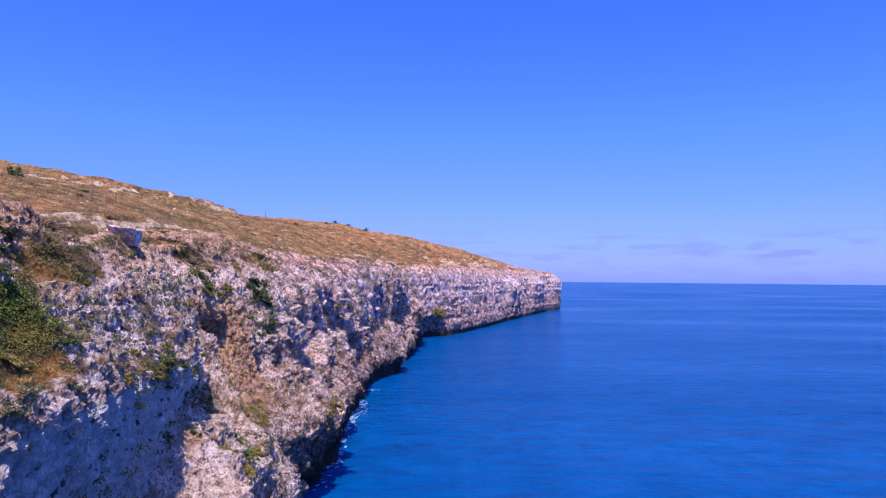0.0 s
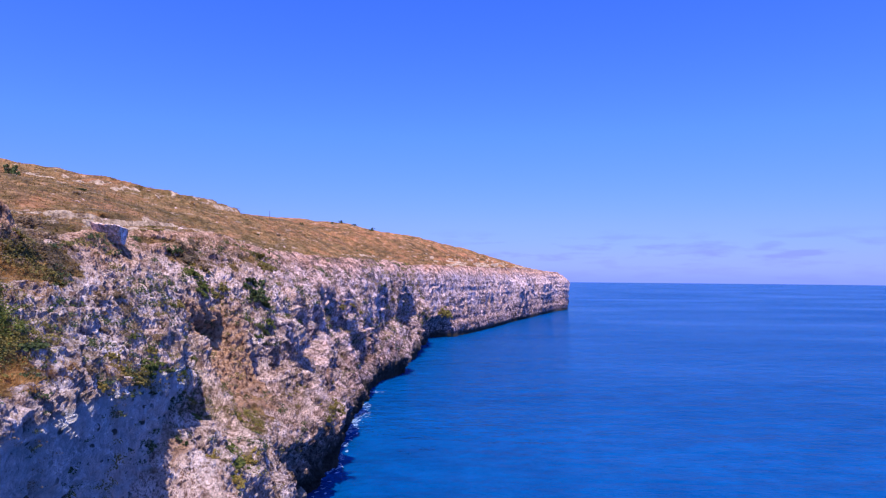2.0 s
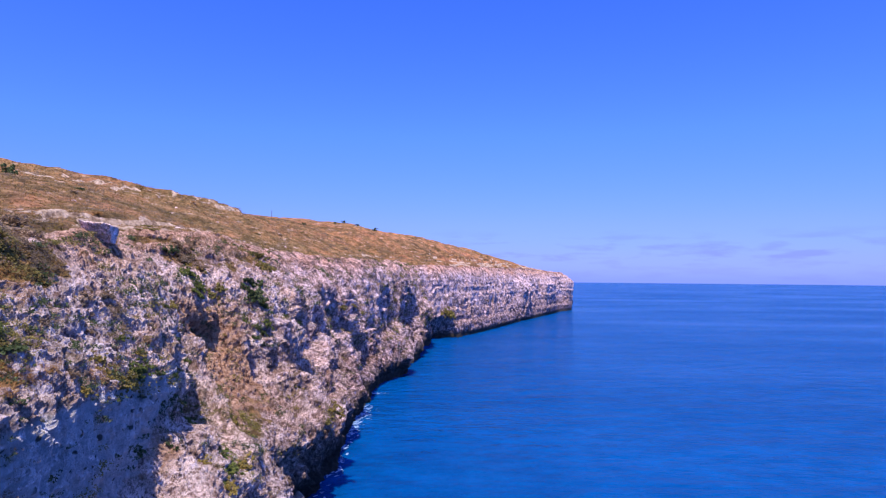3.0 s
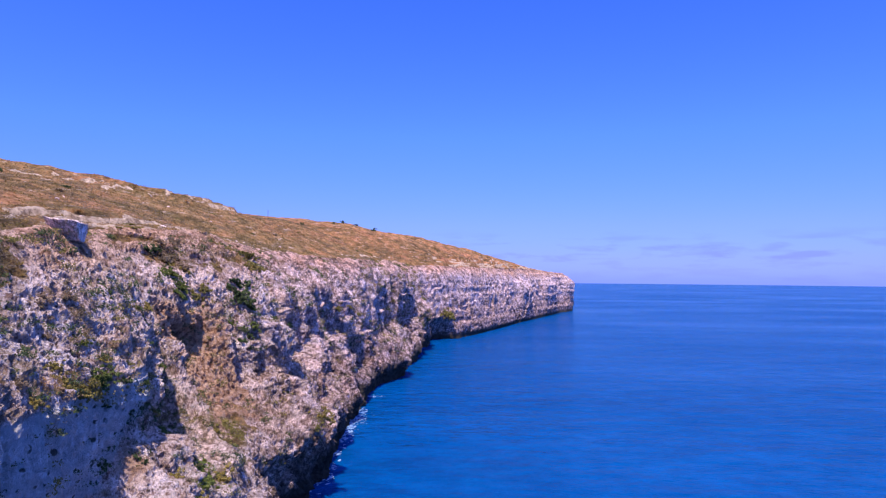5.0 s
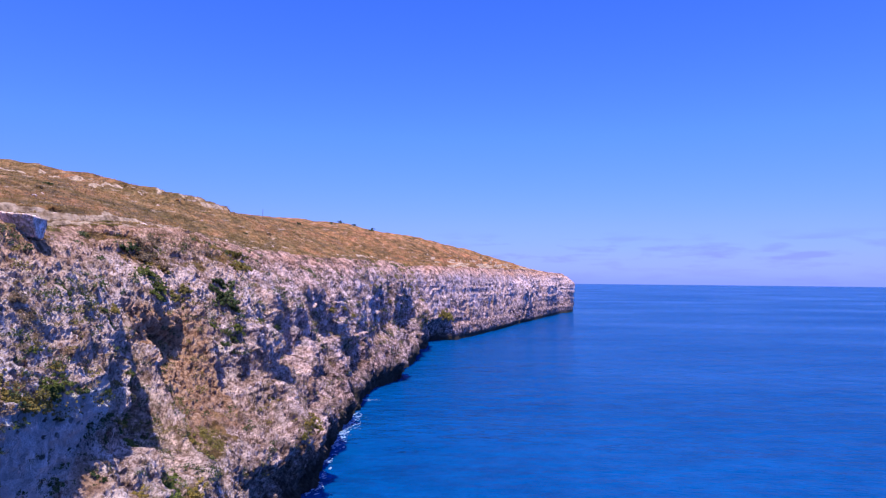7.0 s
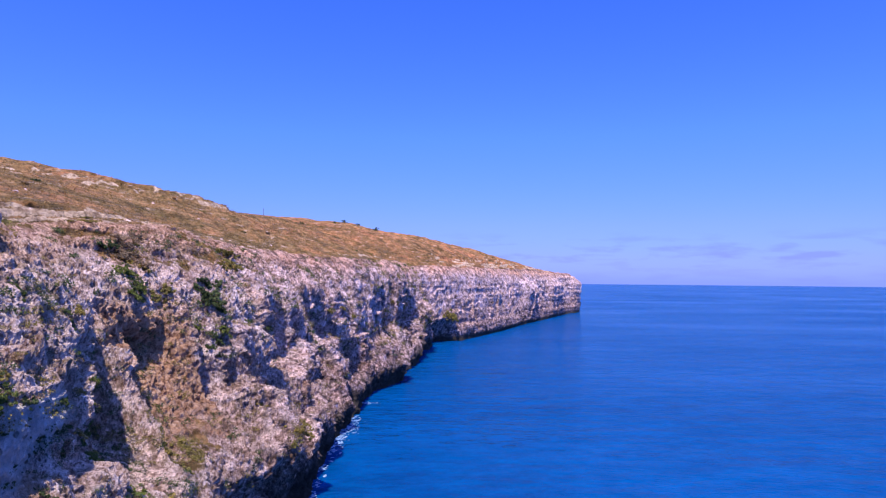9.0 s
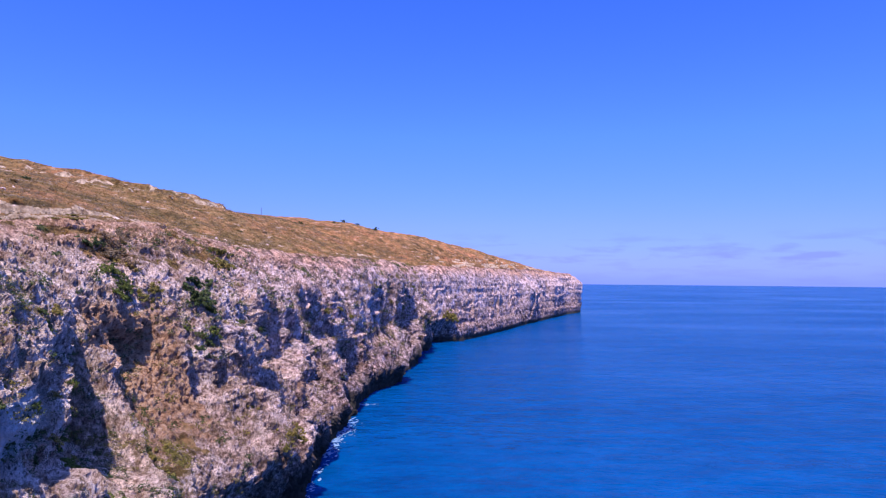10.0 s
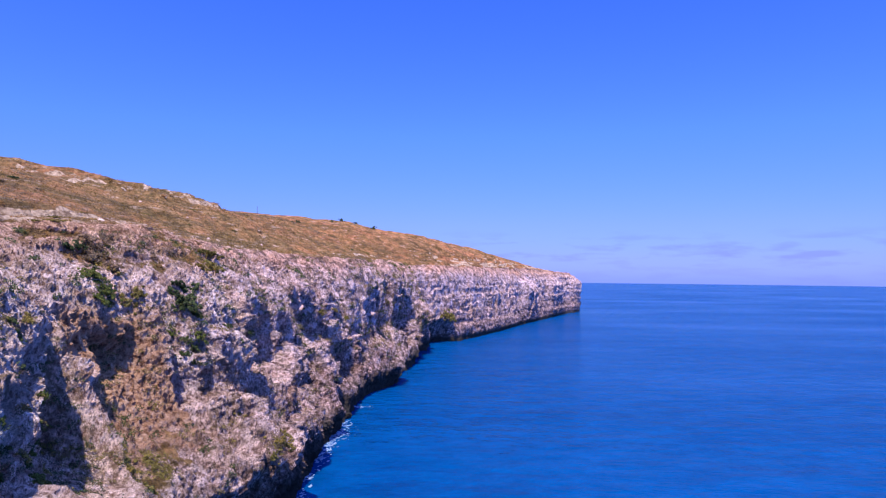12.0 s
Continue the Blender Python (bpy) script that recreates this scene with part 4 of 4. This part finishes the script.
# low growth that covers the earthy slope and its ledges
def lay_carpet(kind, patches, seed):
    """Clumps inside patches: y, z, half length, half height, how many, size."""
    rng = np.random.default_rng(seed)
    verts, faces = [], []
    base = np.array([v.co[:] for v in MODELS[kind][1].children[0].data.vertices]).reshape(-1, 3 if kind == "straw" else 4, 3)
    for y0, z0, long, tall, count, size in patches:
        for _ in range(count):
            y, z = y0 + long * rng.normal(0, 0.5), z0 + tall * rng.normal(0, 0.5)
            p, n = ground_at(y, z)
            up = (n * 0.6 + Vector((0, 0, 0.5))).normalized()
            turn = np.array((up.to_track_quat("Z", "Y").to_matrix() @ Matrix.Rotation(rng.uniform(0, 6.28), 3, "Z")))
            s = size * rng.uniform(0.5, 1.3)
            leaves = (base[rng.choice(len(base), 95, replace=False)] * np.array([1.15 * s, 1.15 * s, 0.7 * s])) @ turn.T + np.array(p)
            k, side = len(verts), leaves.shape[1]
            verts += leaves.reshape(-1, 3).tolist()
            faces += (k + np.arange(len(leaves) * side).reshape(-1, side)).tolist()
    return mesh_from("carpet", verts, faces, LEAF[kind], False)


for kind, seed, patches, words in (
        ("green", 61, [(43.6, 33.4, 2.2, 1.6, 170, 1.0), (45.4, 32.0, 1.4, 1.2, 60, 0.9), (41.5, 32.4, 1.6, 1.4, 60, 1.0), (74.5, 15.5, 2.5, 1.6, 60, 0.8), (68, 16.0, 3.0, 2.0, 40, 0.7)], "low green growth covering the earthy slope"),
        ("olive", 62, [(44.2, 30.6, 2.4, 1.2, 150, 0.8), (47.4, 31.0, 1.0, 1.2, 40, 0.7), (52.0, 36.2, 3.0, 1.6, 150, 0.8), (58.5, 26.8, 3.0, 0.5, 40, 0.6), (84, 19.0, 3.5, 1.0, 60, 0.8), (91, 15.8, 2.6, 1.3, 110, 0.8), (87, 17.5, 3.0, 2.0, 80, 0.7), (94, 20.0, 1.6, 2.5, 30, 0.6), (111.5, 13.2, 1.6, 1.0, 45, 0.7), (76, 24.5, 2.0, 2.0, 30, 0.6), (47.0, 34.8, 1.2, 1.8, 60, 0.8), (73, 32.5, 3.0, 2.5, 60, 0.6)], "yellow-green low growth on the ledges"),
        ("straw", 63, [(43.6, 29.0, 2.6, 0.9, 160, 0.7), (50.5, 35.5, 3.5, 1.8, 220, 0.7), (47.0, 28.6, 2.0, 0.5, 50, 0.5), (56, 27.6, 4.0, 0.5, 50, 0.5)], "parched orange grass on the earthy slope"),
        ("dark", 65, [(70, 21.5, 5.0, 3.0, 45, 0.7), (77, 22.5, 3.0, 4.0, 45, 0.8), (63, 20.0, 6.0, 4.0, 25, 0.5), (82, 16.0, 3.0, 1.6, 50, 0.9), (85, 19.0, 3.0, 3.0, 70, 0.8), (79, 26.0, 2.0, 3.0, 40, 0.7), (108.5, 29.5, 2.0, 4.0, 25, 0.8), (99.0, 33.5, 2.0, 2.5, 35, 0.8), (72, 33.5, 2.5, 1.6, 40, 0.7)], "dark green growth in shaded hollows of the wall"),
        ("dry", 64, [(53, 37.6, 5.0, 1.0, 120, 0.8), (56.5, 36.0, 4.0, 1.2, 70, 0.7), (62.0, 31.5, 2.0, 2.0, 50, 0.7), (105, 37.0, 3.0, 2.0, 60, 1.0), (114, 15.0, 8.0, 6.0, 170, 0.55), (90, 19.0, 6.0, 4.0, 90, 0.5), (60, 33.0, 8.0, 4.0, 120, 0.45), (118, 38.5, 8.0, 1.2, 60, 0.9)], "dry brown twigs along the brink")):
    tagged(new("ground_cover", lay_carpet(kind, patches, seed)), words, "scrub", kind="stuff")


# brown brush over the hillside
def lay_brush(count, seed):
    rng = np.random.default_rng(seed)
    verts, faces = [], []
    base = np.array([v.co[:] for v in MODELS["dry"][1].children[0].data.vertices]).reshape(-1, 4, 3)
    ys, es = 50 + 330 * rng.uniform(size=count * 8) ** 1.4, 1 + 88 * rng.uniform(size=count * 8) ** 1.2
    keep = np.argsort(fbm(ys / 14.0, es / 6.0, 0 * ys, 3, seed) < 0.1, kind="stable")[:count]
    for y, e in zip(ys[keep], es[keep]):
        p, n = ground_at(y, e=e)
        s = rng.uniform(0.5, 1.4) * (1 + y / 300)
        leaves = (base[rng.choice(len(base), 60, replace=False)] * s * np.array([1.2, 1.2, 0.7]) + np.array(p)).reshape(-1, 3)
        k = len(verts)
        verts += leaves.tolist()
        faces += (k + np.arange(240).reshape(-1, 4)).tolist()
    return mesh_from("brush", verts, faces, LEAF["dry"], False)


tagged(new("brush", lay_brush(2200, 77)), "low brown brush scattered over the dry hillside", "scrub", kind="stuff")


# trees and bushes along the crest
def crest_tree(y, e, tall, seed):
    rng = np.random.default_rng(seed)
    p, n = ground_at(y, e=e)
    root = new("tree")
    root.matrix_basis = Matrix.Translation(p - Vector((0, 0, 0.1))) @ Matrix.Diagonal((tall, tall, tall, 1))
    part("crown", foliage(rng, "dark", 0.75, 1.25, 1400, 0.05), root)
    part("trunk", limbs(rng, 4, 0.5), root, "short bent brown trunk")
    return tagged(root, "small dark wind-bent tree on the hill crest", "tree", "trees on the crest")


for k, (y, e, tall) in enumerate([(463, 76, 3.6), (466, 89, 2.6), (462, 95, 3.0), (455, 98, 2.4), (400, 86, 2.4), (392, 84, 2.0), (146, 53.5, 3.4)]):
    crest_tree(y, e, tall, 300 + k)


# ---- the pole on the crest ----
def utility_pole(y, e):
    p, n = ground_at(y, e=e)
    root = new("utility_pole")
    root.matrix_basis = Matrix.Translation(p)
    bm = bmesh.new()
    bmesh.ops.create_cone(bm, cap_ends=True, segments=10, radius1=0.11, radius2=0.08, depth=4.8, matrix=Matrix.Translation((0, 0, 2.0)))
    me = bpy.data.meshes.new("shaft")
    bm.to_mesh(me)
    bm.free()
    me.materials.append(BARK)
    part("shaft", me, root)
    bm = bmesh.new()
    bmesh.ops.create_cone(bm, cap_ends=True, segments=8, radius1=0.1, radius2=0.1, depth=0.4, matrix=Matrix.Translation((0, 0, 4.3)))
    me = bpy.data.meshes.new("cap")
    bm.to_mesh(me)
    bm.free()
    me.materials.append(BARK)
    part("cap", me, root)
    return tagged(root, "thin weathered wooden pole on the hill crest", "pole")


utility_pole(292, 54)


# ---- dry grass over the hill, too fine to count ----
def grass_material():
    m = Mat("hill_grass")
    n = m.nodes.new("ShaderNodeNewGeometry")
    c = m.ramp(n.outputs["Random Per Island"], (0.0, (0.20, 0.14, 0.065)), (0.3, (0.30, 0.20, 0.10)), (0.65, (0.38, 0.25, 0.125)), (1.0, (0.50, 0.37, 0.22)))
    tint = m.ramp(m.noise(0.05, 7, 0.72), (0.38, (0.52, 0.54, 0.36)), (0.5, (0.95, 0.89, 0.66)), (0.62, (1.18, 0.94, 0.76)))
    colour = m.mix(1.0, c, tint, "MULTIPLY")
    m.set(Base_Color=colour, Roughness=0.9, Specular_IOR_Level=0.1)
    m.thin(colour, 0.5)
    return m.m


def lay_grass(count):
    rng = np.random.default_rng(44)
    cols, rows = len(COL), GRID.shape[1]
    ok_c = np.where((COL > 45) & (COL < 420))[0]
    area = np.gradient(COL)[ok_c] * np.clip(1.6 - COL[ok_c] / 330, 0.25, 1.2)
    cs = rng.choice(ok_c, count * 2, p=area / area.sum())
    weight = np.where(INLAND < 95, np.gradient(INLAND), 0)
    rs = N_FACE + rng.choice(len(INLAND), count * 2, p=weight / weight.sum())
    on_face = rng.uniform(size=count * 2) < 0.5
    rs = np.where(on_face, rng.integers(N_FACE // 2, N_FACE, count * 2), rs)
    keep = (ROCK[cs, rs] < 0.5) & (cs > 0) & (cs < cols - 1)
    cs, rs = cs[keep][:count], rs[keep][:count]
    base = GRID[cs, rs] + (GRID[cs + 1, np.minimum(rs + 1, rows - 1)] - GRID[cs, rs]) * rng.uniform(0, 1, (len(cs), 1))
    size = rng.uniform(0.06, 0.17, len(cs)) * (1 + base[:, 1] / 300)
    verts, faces = [], []
    for p, s in zip(base, size):
        for a in rng.uniform(0, math.pi, 3):
            dx, dy = math.cos(a) * s * 0.6, math.sin(a) * s * 0.6
            lx, ly = rng.normal(0, 1.0 * s, 2)
            k = len(verts)
            verts += [(p[0] - dx, p[1] - dy, p[2] - 0.08), (p[0] + dx, p[1] + dy, p[2] - 0.08), (p[0] + lx + 0.5 * dx, p[1] + ly + 0.5 * dy, p[2] + s), (p[0] + lx - 0.6 * dx, p[1] + ly - 0.6 * dy, p[2] + 0.8 * s)]
            faces.append((k, k + 1, k + 2, k + 3))
    return mesh_from("dry_grass", verts, faces, grass_material(), False)


tagged(new("dry_grass", lay_grass(36000)), "parched orange-brown grass and scrub over the hillside", "grass", kind="stuff")


# ---- foam along the foot ----
def foam_material():
    m = Mat("foam")
    m.set(Base_Color=m.ramp(m.noise(2.5, 5, 0.7), (0.35, (0.07, 0.16, 0.36)), (0.65, (0.30, 0.42, 0.58))), Roughness=0.6)
    return m.m


def lay_foam():
    """Broken flecks of foam, each a small ragged raft."""
    rng = np.random.default_rng(9)
    verts, faces = [], []
    low = np.argmin(np.abs(GRID[:, 1:60, 2] - 0.1), axis=1) + 1
    shore = GRID[np.arange(len(COL)), low, 0]
    washes = [(106, 1.0, 2, 14), (117, 1.0, 2.5, 40), (124, 0.8, 2, 26), (133, 0.7, 3, 20), (141, 0.7, 2, 30), (152, 0.8, 2.5, 40), (163, 1.2, 4, 110), (171, 1.4, 3, 120), (181, 1.1, 2.5, 50), (203, 2.4, 0.7, 40)]
    for y0, out, spread, count in washes:
        for _ in range(count):
            y = rng.normal(y0, spread)
            x = float(np.interp(y, COL, shore)) + 0.2 + abs(rng.normal(0, 1)) * out
            r = rng.uniform(0.06, 0.3) * rng.uniform(0.5, 1.3)
            k, sides = len(verts), 7
            long, turn = rng.uniform(1.2, 3.2), rng.normal(1.3, 0.5)
            for j in range(sides):
                w = 2 * math.pi * j / sides
                q = r * rng.uniform(0.5, 1.3)
                u, v = q * math.cos(w) * long, q * math.sin(w)
                verts.append((x + u * math.cos(turn) - v * math.sin(turn), y + u * math.sin(turn) + v * math.cos(turn), 0.05))
            verts.append((x, y, 0.09))
            faces += [(k + j, k + (j + 1) % sides, k + sides) for j in range(sides)]
    return mesh_from("sea_foam", verts, faces, foam_material())


tagged(new("sea_foam", lay_foam()), "thin white foam washing along the rocks", "foam", kind="stuff")

# models that nothing uses go away
for group in MODELS.values():
    for model in group:
        if model.name not in USED:
            for o in (*model.children_recursive, model):
                bpy.data.objects.remove(o)
